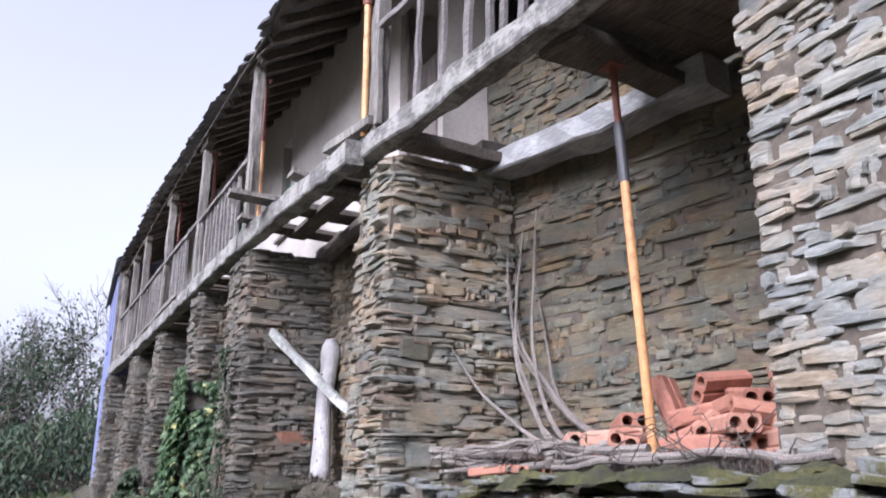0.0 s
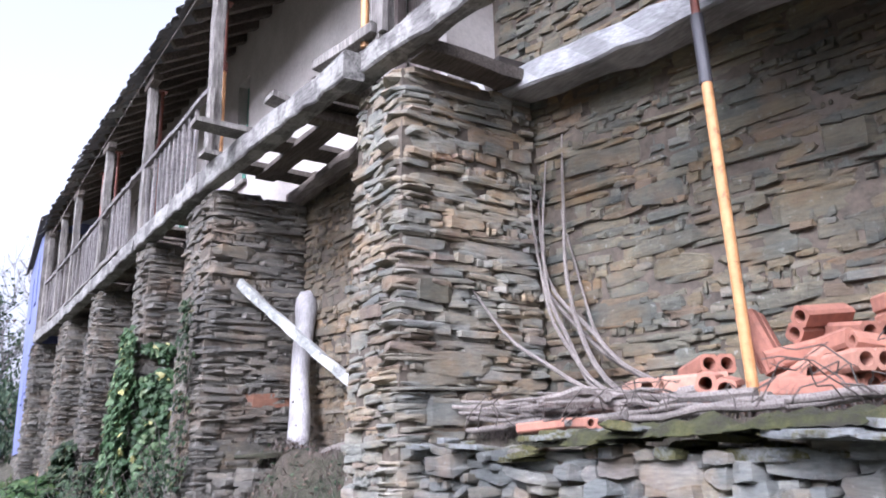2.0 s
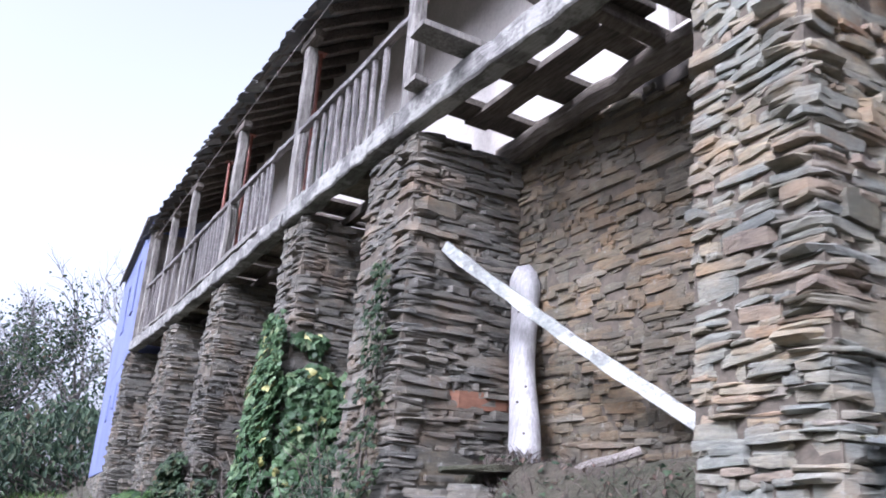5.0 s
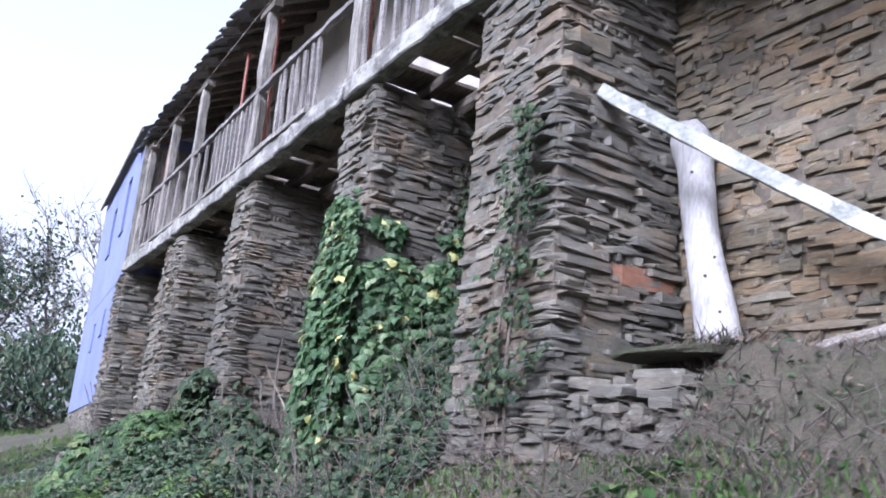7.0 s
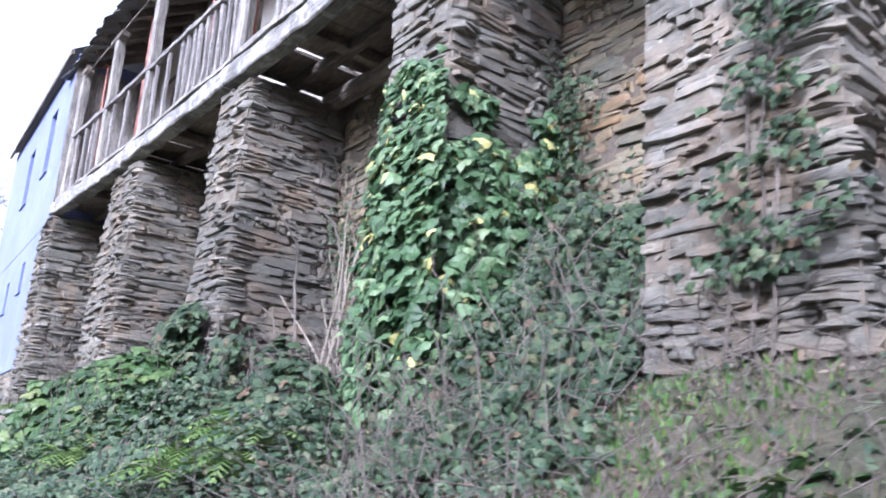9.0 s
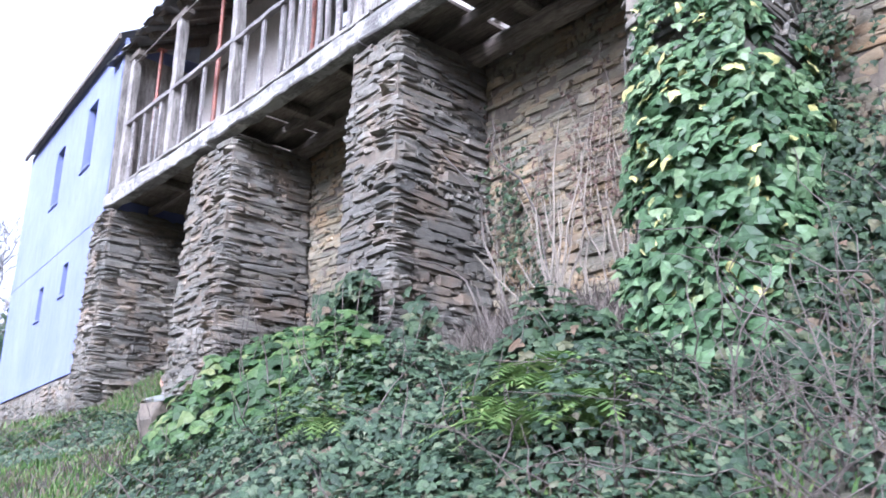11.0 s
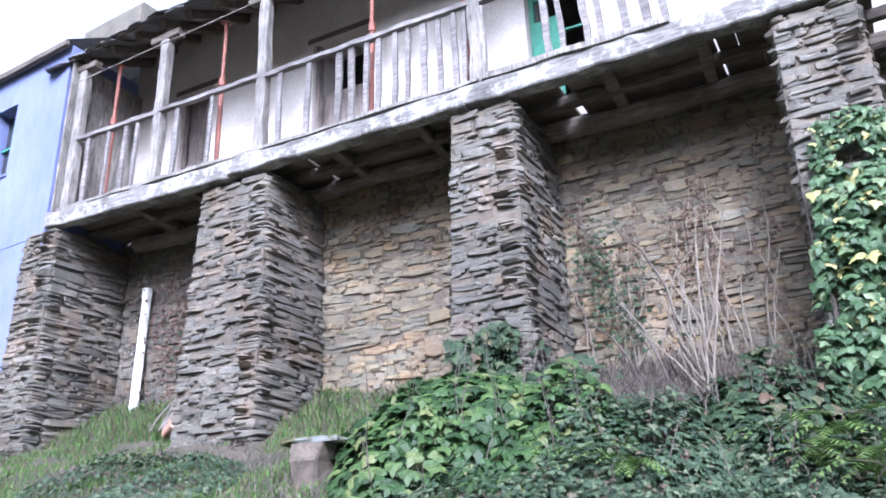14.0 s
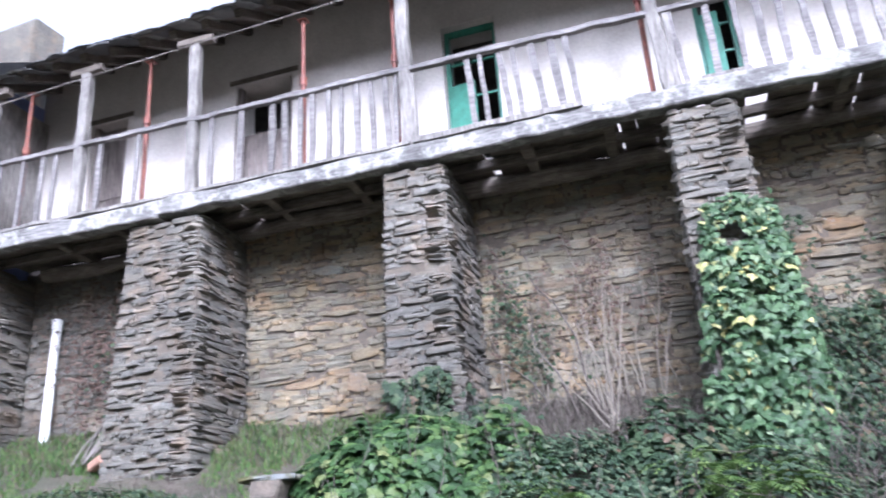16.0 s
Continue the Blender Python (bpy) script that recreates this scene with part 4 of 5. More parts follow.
def bent(p0, p1, rr, wob=0.04, sag=0.0, n=9):
    p0, p1 = Vector(p0), Vector(p1)
    out, off = [], rr.uniform(0, 50)
    for i in range(n):
        f = i / (n - 1)
        q = p0.lerp(p1, f)
        v = noise.noise_vector(Vector((off, f * 2.5, 0)))
        out.append(q + v * wob * math.sin(math.pi * min(1, f * 1.1)) + Vector((0, 0, -sag * math.sin(math.pi * f))))
    return out


stick_rng = random.Random(8)
# long bare rods leaning into the corner
for base, tip, r, sag in (((3.25, 4.95, 1.78), (3.62, 5.22, 3.95), 0.02, 0.12), ((3.2, 5.05, 1.78), (3.55, 5.35, 3.6), 0.018, 0.15), ((3.2, 5.0, 1.8), (3.4, 5.36, 3.35), 0.016, 0.1), ((3.35, 4.6, 1.75), (3.42, 5.38, 3.1), 0.02, 0.25),
                          ((3.3, 4.5, 1.74), (3.5, 5.4, 3.25), 0.018, 0.3), ((3.05, 4.75, 1.74), (2.85, 5.45, 2.7), 0.016, 0.12), ((3.4, 4.7, 1.76), (3.6, 5.3, 3.5), 0.015, 0.2)):
    vs, fs = [], []
    p0, p2 = Vector(base) - Vector((0, 0.55, 0)), Vector(tip)
    p1 = Vector((base[0] + 0.05, tip[1] - 0.12, base[2] + 0.15 + sag))
    run = [q + (p0 * (1 - f) ** 2 + p1 * (2 * f * (1 - f)) + p2 * f * f) for f, q in ((k / 13, w) for k, w in enumerate(bent((0, 0, 0), (0, 0, 0), stick_rng, 0.1, 0.0, 14)))]
    tube_into(vs, fs, run, r, r * 0.4, 6)
    tagged(part("stick", (vs, fs), M_STICK, None, "long bare bent rod leaning in the corner"), category="stick", group="leaning sticks")
for i in range(70):
    vs, fs = [], []
    c = Vector((stick_rng.uniform(2.75, 3.5), stick_rng.uniform(3.75, 5.2), 1.68 + stick_rng.uniform(0, 0.12)))
    a = stick_rng.gauss(1.9, 0.35)
    h = stick_rng.uniform(0.2, 0.6)
    d = Vector((math.cos(a), math.sin(a), stick_rng.uniform(-0.03, 0.1))) * h
    r = stick_rng.choice((0.01, 0.012, 0.014, 0.02, 0.028))
    tube_into(vs, fs, bent(c - d, c + d, stick_rng, 0.07, 0.0, 8), r, r * 0.6, 6)
    tagged(part("stick", (vs, fs), M_STICK, None, "grey dry stick in a heap of brushwood"), category="stick", group="heap of brushwood")
# mossy slabs along the terrace edge
M_MOSS = material("mossy_slate", lambda nt: mix(nt, ramp(nt, tex_noise(nt, 9, 7, 0.7), [(0.3, (0.09, 0.1, 0.098)), (0.7, (0.24, 0.25, 0.245))]), ramp(nt, tex_noise(nt, 60, 4, 0.8), [(0.3, (0.035, 0.04, 0.012)), (0.7, (0.1, 0.09, 0.03))]),
                  ramp(nt, tex_noise(nt, 3.0, 6, 0.75), [(0.45, (0, 0, 0)), (0.54, (1, 1, 1))])), 0.9, 45, 0.9, None, 0.02)
cap_rng = random.Random(41)
for i in range(46):
    y = 1.4 + i * 0.086 + cap_rng.uniform(-0.05, 0.05)
    x = 2.9 - 0.089 * (y - 1) + cap_rng.uniform(-0.12, 0.16)
    l = cap_rng.uniform(0.16, 0.42) * (1.15 if y < 3.2 else 0.8)
    w, h = l * cap_rng.uniform(0.55, 0.85), cap_rng.uniform(0.022, 0.05)
    sv, sf = SLABS[cap_rng.randrange(len(SLABS))]
    m = pose(x, y, 1.5 + cap_rng.uniform(-0.05, 0.09), cap_rng.gauss(0, 4), cap_rng.gauss(-3, 4), cap_rng.uniform(60, 120)) @ Matrix.Diagonal((l, w, h, 1))
    tagged(part("mossy_slab", ([(m @ Vector(v))[:] for v in sv], sf), M_MOSS, None, "moss-covered slate slab capping the terrace"), category="stone slab", group="slabs on the terrace edge")
M_CUSHION = material("yellow_green_moss", lambda nt: mix(nt, ramp(nt, tex_noise(nt, 6, 6, 0.7), [(0.35, (0.03, 0.028, 0.02)), (0.5, (0.05, 0.054, 0.018)), (0.68, (0.1, 0.095, 0.03))]),
                     ramp(nt, tex_noise(nt, 90, 4, 0.8), [(0.3, (0.6, 0.6, 0.6)), (0.7, (1.3, 1.3, 1.3))]), 1.0, "MULTIPLY"), 0.95, 70, 1.0, None, 0.02)
for y0, y1, w, top in ((2.55, 3.25, 0.3, 1.63), (3.1, 3.9, 0.26, 1.62), (3.8, 4.3, 0.2, 1.6), (1.95, 2.45, 0.3, 1.6)):
    # a cushion is a low lumpy dome over the slabs
    nu, nv, vs = 26, 12, []
    for i in range(nu + 1):
        for j in range(nv + 1):
            a, b = 2 * i / nu - 1, 2 * j / nv - 1
            y = (y0 + y1) / 2 + a * (y1 - y0) / 2
            x = 2.87 - 0.089 * (y - 1) + b * w / 2 + 0.05 * noise.noise(Vector((y * 5, 1, 0)))
            dome = max(0.0, 1 - a * a) ** 0.5 * max(0.0, 1 - b * b) ** 0.5
            vs.append((x, y, top - 0.08 + dome * (0.065 + 0.05 * noise.noise(Vector((x * 9, y * 9, top)))) + 0.012 * noise.noise(Vector((x * 40, y * 40, 0)))))
    fs = [(i * (nv + 1) + j, (i + 1) * (nv + 1) + j, (i + 1) * (nv + 1) + j + 1, i * (nv + 1) + j + 1) for i in range(nu) for j in range(nv)]
    cushion = part("moss_cushion", (vs, fs), M_CUSHION, None, "yellow-green moss cushion on the terrace edge")
    tagged(cushion, category="moss", group="moss on the terrace edge")
    for p in cushion.data.polygons:
        p.use_smooth = True
for i in range(7):
    vs, fs = [], []
    y = 2.7 + i * 0.42
    c = Vector((2.78 + stick_rng.uniform(-0.1, 0.25), y, 1.64 + stick_rng.uniform(0, 0.03)))
    d = Vector((stick_rng.uniform(-0.12, 0.12), 1, stick_rng.uniform(-0.03, 0.03))) * stick_rng.uniform(0.35, 0.6)
    tube_into(vs, fs, bent(c - d, c + d, stick_rng, 0.05, 0.0, 9), 0.022, 0.014, 8)
    tagged(part("log", (vs, fs), M_STICK, None, "weathered grey branch log lying on the terrace edge"), category="log", group="heap of brushwood")

vs, fs = [], []
tube_into(vs, fs, bent((2.58, 7.7, 1.4), (3.08, 7.22, 1.68), stick_rng, 0.05, 0.0, 9), 0.035, 0.03, 8)
tagged(part("log", (vs, fs), M_STICK, None, "grey weathered pole lying on the bank below the wall"), category="log")

# ---- white pipe, stump, small things in the far bays ----
th = thing("drain_pipe", "white plastic pipe leaning against the wall", "pipe")
part("tube", beam((3.0, 19.31, 1.85), (3.08, 19.37, 3.36), 0.11, 0.11, 0.002, 0.3, round_n=12), M_WHITE, th)
part("socket", beam((3.078, 19.37, 3.33), (3.085, 19.375, 3.46), 0.14, 0.14, 0.002, 0.1, round_n=12), M_WHITE, th)
th = thing("stone_stump", "upright lichen-spotted stone with a flat slab on top", "stone post")
part("shaft", beam((0.95, 15.05, 0.0), (0.95, 15.05, 0.9), 0.25, 0.2, 0.03, 0.12), M_CORE, th)
sv, sf = SLABS[7]
part("cap_slab", ([(0.97 + v[0] * 0.3, 15.08 + v[1] * 0.5, 0.925 + v[2] * 0.045) for v in sv], sf), M_MOSS, th)
for i in range(14):
    vs, fs = [], []
    y = 17.85 + stick_rng.uniform(0, 0.25)
    tube_into(vs, fs, bent((2.35 + stick_rng.uniform(-0.1, 0.3), y + 0.2, 1.45), (2.85 + stick_rng.uniform(-0.1, 0.2), y, 2.45 + stick_rng.uniform(-0.3, 0.1)), stick_rng, 0.06), 0.012, 0.005, 5)
    tagged(part("stick", (vs, fs), M_STICK, None, "thin dry branch leaning beside the pier"), category="stick", group="branches beside the pier")
copy_thing(brick0, pose(2.15, 17.72, 1.42, 0, 10, 60))

# ---- plants ----


def leaf_mat(name, stops, rough=0.55):
    def build(nt):
        c = ramp(nt, rand_of(nt, True), stops)
        return mix(nt, c, ramp(nt, tex_noise(nt, 35, 4, 0.6), [(0.3, (0.6, 0.6, 0.6)), (0.7, (1.06, 1.06, 1.06))]), 1.0, "MULTIPLY")
    m = material(name, build, rough, 80, 0.15)
    p = m.node_tree.nodes["Principled BSDF"]
    p.inputs["Specular IOR Level"].default_value = 0.35
    nt = m.node_tree
    thin = nt.nodes.new("ShaderNodeBsdfTranslucent")
    both = nt.nodes.new("ShaderNodeMixShader")
    both.inputs[0].default_value = 0.35
    nt.links.new(p.inputs["Base Color"].links[0].from_socket, thin.inputs["Color"])
    nt.links.new(p.outputs[0], both.inputs[1])
    nt.links.new(thin.outputs[0], both.inputs[2])
    nt.links.new(both.outputs[0], nt.nodes["Material Output"].inputs["Surface"])
    return m


M_IVY = leaf_mat("ivy_leaf", [(0.0, (0.03, 0.066, 0.028)), (0.4, (0.06, 0.122, 0.05)), (0.75, (0.115, 0.195, 0.09)), (0.93, (0.2, 0.27, 0.14)), (0.95, (0.4, 0.39, 0.14)), (1.0, (0.5, 0.48, 0.2))], 0.5)
# darker copy of the ivy leaf, with the shade of the bays in its colour
M_IVYDARK = leaf_mat("shaded_ivy_leaf", [(0.0, (0.014, 0.032, 0.014)), (0.5, (0.03, 0.06, 0.026)), (0.85, (0.062, 0.1, 0.045)), (0.93, (0.1, 0.11, 0.055)), (1.0, (0.12, 0.07, 0.045))], 0.6)
M_LAUREL = leaf_mat("bright_bush_leaf", [(0.0, (0.018, 0.045, 0.014)), (0.5, (0.04, 0.09, 0.026)), (0.88, (0.085, 0.145, 0.042)), (1.0, (0.18, 0.205, 0.08))], 0.5)
# the lowest stop is darkened to suggest shadow gaps among the leaves
M_BRAMBLE = leaf_mat("bramble_leaf", [(0.0, (0.018, 0.038, 0.02)), (0.5, (0.042, 0.078, 0.04)), (0.8, (0.085, 0.127, 0.068)), (0.92, (0.125, 0.155, 0.09)), (1.0, (0.115, 0.08, 0.058))], 0.6)
M_FERN = leaf_mat("fern_frond", [(0.0, (0.055, 0.11, 0.025)), (0.6, (0.105, 0.18, 0.045)), (1.0, (0.19, 0.25, 0.08))], 0.7)
M_GRASS = leaf_mat("grass_blade", [(0.0, (0.04, 0.09, 0.02)), (0.45, (0.08, 0.165, 0.036)), (0.7, (0.14, 0.21, 0.06)), (0.85, (0.16, 0.15, 0.085)), (1.0, (0.14, 0.105, 0.07))])
M_DRY = leaf_mat("dead_grass", [(0.0, (0.07, 0.058, 0.052)), (0.5, (0.12, 0.1, 0.088)), (1.0, (0.21, 0.185, 0.155))], 0.8)
M_DEADLEAF = leaf_mat("dead_creeper_leaf", [(0.0, (0.08, 0.05, 0.04)), (0.6, (0.14, 0.09, 0.07)), (1.0, (0.24, 0.18, 0.14))], 0.8)
M_TWIG = wood_mat("bare_twig_bark", (0.06, 0.05, 0.042), (0.16, 0.135, 0.115), stretch=(12, 12, 12))

IVY_LEAF = ([(0, 0, 0), (-0.5, 0.12, -0.05), (-0.42, 0.42, -0.1), (-0.22, 0.6, 0.0), (0, 1.0, -0.12), (0.22, 0.6, 0.0), (0.42, 0.42, -0.1), (0.5, 0.12, -0.05), (0, 0.38, 0.06)],
            [(8, 0, 1), (8, 1, 2), (8, 2, 3), (8, 3, 4), (8, 4, 5), (8, 5, 6), (8, 6, 7), (8, 7, 0)])
LONG_LEAF = ([(0, 0, 0), (-0.24, 0.35, 0.04), (-0.18, 0.75, 0.0), (0, 1.05, -0.12), (0.18, 0.75, 0.0), (0.24, 0.35, 0.04), (0, 0.5, -0.03)],
             [(6, 0, 1), (6, 1, 2), (6, 2, 3), (6, 3, 4), (6, 4, 5), (6, 5, 0)])


def leaves_into(vs, fs, rr, sites, shape):
    """Leaves at (place, outward way, size), hanging tip down and facing outwards."""
    lv, lf = shape
    for p, nrm, size in sites:
        nrm = (Vector(nrm) + Vector((rr.gauss(0, 0.35), rr.gauss(0, 0.35), rr.gauss(0.15, 0.35)))).normalized()
        tip = Vector((rr.gauss(0, 0.45), rr.gauss(0, 0.45), -1))
        tip = (tip - nrm * tip.dot(nrm)).normalized()
        sd = tip.cross(nrm)
        o = len(vs)
        for x, y, z in lv:
            q = p + (sd * x + tip * y + nrm * z) * size
            vs.append(q[:])
        fs.extend([tuple(o + k for k in f) for f in lf])


def foliage(name, parent, rr, sites, mat, shape=IVY_LEAF):
    vs, fs = [], []
    leaves_into(vs, fs, rr, sites, shape)
    return part(name, (vs, fs), mat, parent, "", "stuff")


def stems(parent, runs, name="stem", mat=None):
    vs, fs = [], []
    for pts, r0, r1 in runs:
        tube_into(vs, fs, pts, r0, r1, 4)
    return part(name, (vs, fs), mat or M_TWIG, parent, "", "stuff")


def clump_noise(p, s=2.2):
    return noise.noise(Vector(p) * s)


# the great ivy on the third pier
ir = random.Random(31)
IVY = thing("ivy", "glossy green ivy with some yellow leaves climbing a pier", "ivy")
sites = []
while len(sites) < 2500:
    z = 0.45 + 2.7 * ir.random() ** 1.15
    f = max(0.0, min(1.0, (z - 0.5) / 2.6))
    half = 0.3 + 0.22 * (1 - f)
    y = 11.1 + 0.12 * (1 - f) + half * (2 * ir.random() - 1)
    bulge = (0.1 + 0.3 * (1 - f) ** 0.8) * max(0.25, 1 - abs(y - 11.05) / 0.8)
    p = Vector((2.05 - bulge * ir.uniform(0.25, 1), y, z))
    if clump_noise((p.x, p.y, p.z), 3.0) < -0.45 + 0.9 * max(0, f - 0.55) + 0.8 * max(0, y - 11.25) * f:
        continue
    sites.append((p, (-1, 0.5 * (y - 11.2), 0.3), ir.uniform(0.075, 0.135) * (0.7 if f > 0.8 else 1)))
while len(sites) < 4700:
    x, z = 2.05 + ir.random() * 1.05, 0.6 + 2.65 * ir.random() ** 1.1
    if z > 3.0 - 0.12 * (x - 2.1) + 0.45 * clump_noise((x, 2, z)) or (z > 1.9 and clump_noise((x, 5, z), 3.2) < -0.35 + 0.35 * (z - 1.9)):
        continue
    bulge = 0.06 + 0.34 * max(0.0, 1 - (z - 0.5) / 2.2)
    sites.append((Vector((x, 10.86 - bulge * ir.random(), z)), (-0.45, -1, 0.3), ir.uniform(0.07, 0.125)))
foliage("leaves", IVY, ir, sites, M_IVY)
stems(IVY, [(bent((2.0, 11.0 + 0.1 * k, 0.5), (2.06, 10.95 + 0.12 * k, 2.4 + 0.2 * (k % 3)), ir, 0.15), 0.018, 0.006) for k in range(6)])

# brambles and ivy filling the bay between that pier and the one before
THICKET = thing("bramble_thicket", "dark green brambles and ivy filling a bay up to the wall", "bramble")
sites, runs = [], []
while len(sites) < 5200:
    x, y = ir.uniform(1.3, 3.05), ir.uniform(9.45, 10.95)
    back = (x - 1.3) / 1.75
    ahead = (y - 9.45) / 1.5
    g = ground_z(x, y)
    top = 0.1 + (0.5 + 0.55 * ahead) * back ** 1.3 + 0.45 * clump_noise((x, y, 0), 2.0) + 0.15 * clump_noise((x, y, 4), 6)
    if top < 0.14:
        continue
    z = g + top * (1 - 0.75 * ir.random() ** 1.7)
    sites.append((Vector((x, y, z)), (-0.8, -0.5, 0.2), ir.uniform(0.04, 0.075)))
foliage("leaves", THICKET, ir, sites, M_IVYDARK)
for _ in range(75):
    x, y = ir.uniform(1.2, 2.7), ir.uniform(9.45, 10.9)
    g = ground_z(x, y)
    runs.append((bent((x, y, g - 0.03), (x + ir.gauss(-0.15, 0.25), y + ir.gauss(0, 0.3), g + ir.uniform(0.3, 1.0)), ir, 0.25, -0.2), 0.005, 0.002))
stems(THICKET, runs, "brier_stem")

# ivy sprigs on the pier before it, and at its foot
IVY2 = thing("ivy_sprig", "thin strand of ivy on the corner of a pier", "ivy")
sites = []
while len(sites) < 480:
    z = 1.3 + 1.7 * ir.random() ** 1.3
    f = (z - 1.3) / 1.7
    y = 8.72 + 0.05 * math.sin(z * 4) + ir.gauss(0, 0.05 + 0.14 * (1 - f)) + 0.35 * max(0, 0.45 - f)
    if clump_noise((0, y, z), 4) < -0.1:
        continue
    sites.append((Vector((2.02 - 0.08 * ir.random(), y, z)), (-1, 0, 0.2), ir.uniform(0.035, 0.065)))
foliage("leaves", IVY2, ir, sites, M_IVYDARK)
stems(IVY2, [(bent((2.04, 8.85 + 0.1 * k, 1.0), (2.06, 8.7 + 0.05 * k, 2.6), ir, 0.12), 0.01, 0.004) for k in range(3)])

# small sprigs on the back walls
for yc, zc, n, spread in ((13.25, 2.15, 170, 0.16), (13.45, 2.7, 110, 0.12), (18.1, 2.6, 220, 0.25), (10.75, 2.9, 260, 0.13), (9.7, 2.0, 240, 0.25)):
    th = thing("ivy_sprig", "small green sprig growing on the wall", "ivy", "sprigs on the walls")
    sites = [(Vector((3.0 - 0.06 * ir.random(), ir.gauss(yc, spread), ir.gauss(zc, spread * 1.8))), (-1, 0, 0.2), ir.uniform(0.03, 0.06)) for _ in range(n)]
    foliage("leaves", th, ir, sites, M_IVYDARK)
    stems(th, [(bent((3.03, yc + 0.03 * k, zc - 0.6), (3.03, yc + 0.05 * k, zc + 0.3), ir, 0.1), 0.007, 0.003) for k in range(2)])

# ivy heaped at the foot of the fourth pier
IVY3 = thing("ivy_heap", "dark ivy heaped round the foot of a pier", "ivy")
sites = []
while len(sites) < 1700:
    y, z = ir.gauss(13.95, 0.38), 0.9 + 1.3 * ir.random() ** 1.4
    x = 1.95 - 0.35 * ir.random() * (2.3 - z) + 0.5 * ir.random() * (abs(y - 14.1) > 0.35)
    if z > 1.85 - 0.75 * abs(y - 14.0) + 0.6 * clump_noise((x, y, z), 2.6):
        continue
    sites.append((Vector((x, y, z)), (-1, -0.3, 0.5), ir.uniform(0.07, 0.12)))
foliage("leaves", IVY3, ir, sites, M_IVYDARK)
stems(IVY3, [(bent((1.9, 13.7 + 0.12 * k, 0.8), (2.04, 13.75 + 0.1 * k, 1.9), ir, 0.12), 0.012, 0.004) for k in range(6)])


def mound(name, label, cat, centre, size, n, mat, leaf, shape, seed, twigs=20, top=1.0, low=0.12):
    """A ragged bush: leaves in a lumpy shell over twigs that rise from the ground."""
    rr = random.Random(seed)
    th = thing(name, label, cat, "", "", (0, 0, 0))
    cx, cy = centre
    sites, runs = [], []
    while len(sites) < n:
        a, b = rr.uniform(0, 2 * math.pi), rr.random() ** 0.5
        x, y = cx + size[0] * b * math.cos(a), cy + size[1] * b * math.sin(a)
        prof = max(0.0, 1 - b * b) ** 0.6
        lump = max(low, 0.6 + 0.95 * noise.noise(Vector((x * 2.1, y * 2.1, seed))) + 0.3 * noise.noise(Vector((x * 6, y * 6, seed))))
        h = size[2] * prof * lump * top
        k = 1 - rr.random() ** 2 * 0.75
        g = ground_z(x, y)
        nv = Vector((math.cos(a) * b - 0.5, math.sin(a) * b - 0.25, 0.55 + 0.5 * k))
        sites.append((Vector((x, y, g + 0.02 + h * k)), nv, leaf * rr.uniform(0.65, 1.25)))
    foliage("leaves", th, rr, sites, mat, shape)
    for _ in range(twigs):
        a, b = rr.uniform(0, 2 * math.pi), rr.random() ** 0.5
        x, y = cx + size[0] * b * math.cos(a) * 0.8, cy + size[1] * b * math.sin(a) * 0.8
        g = ground_z(x, y)
        runs.append((bent((x, y, g - 0.05), (x + rr.gauss(0, 0.2), y + rr.gauss(0, 0.2), g + size[2] * rr.uniform(0.7, 1.25)), rr, 0.1), 0.007, 0.002))
    stems(th, runs, "brushwood")
    return th


mound("bush", "bright green broad-leaved bush on the bank", "bush", (1.3, 14.05), (0.6, 0.95, 0.85), 2100, M_LAUREL, 0.135, IVY_LEAF, 1, low=0.75)
mound("bush", "bright green broad-leaved bush on the bank", "bush", (1.0, 14.3), (0.5, 0.55, 0.6), 700, M_LAUREL, 0.12, IVY_LEAF, 12, low=0.7)
mound("bush", "bright green broad-leaved bush on the bank", "bush", (1.15, 13.3), (0.5, 0.55, 0.6), 900, M_LAUREL, 0.115, IVY_LEAF, 14, low=0.6)
mound("bramble", "low grey-green bramble mat on the bank", "bramble", (1.3, 12.9), (0.8, 0.95, 0.45), 4800, M_BRAMBLE, 0.05, IVY_LEAF, 2)
mound("bramble", "low grey-green bramble mat on the bank", "bramble", (0.6, 13.0), (0.9, 1.3, 0.25), 4600, M_BRAMBLE, 0.046, IVY_LEAF, 3)
mound("bramble", "low grey-green bramble mat on the bank", "bramble", (1.2, 11.4), (0.85, 1.0, 0.35), 4200, M_BRAMBLE, 0.05, IVY_LEAF, 4)
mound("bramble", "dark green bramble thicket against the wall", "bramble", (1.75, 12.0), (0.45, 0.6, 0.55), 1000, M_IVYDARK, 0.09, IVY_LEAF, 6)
mound("bramble", "low grey-green bramble mat on the bank", "bramble", (0.3, 11.2), (0.9, 1.2, 0.2), 2900, M_BRAMBLE, 0.046, IVY_LEAF, 7)
mound("bramble", "sparse bramble with bare stems on the bank", "bramble", (1.45, 9.9), (0.5, 0.7, 0.35), 1450, M_BRAMBLE, 0.044, IVY_LEAF, 8, 60)
mound("bramble", "low bramble mat below the last piers", "bramble", (0.9, 16.9), (0.7, 1.1, 0.22), 1740, M_BRAMBLE, 0.044, IVY_LEAF, 9)
mound("nettle", "low green nettles on the bank", "weeds", (1.7, 7.6), (0.4, 0.5, 0.16), 220, M_LAUREL, 0.1, LONG_LEAF, 10, 8)
mound("nettle", "low green nettles on the bank", "weeds", (1.3, 8.3), (0.5, 0.6, 0.14), 240, M_LAUREL, 0.1, LONG_LEAF, 11, 8)


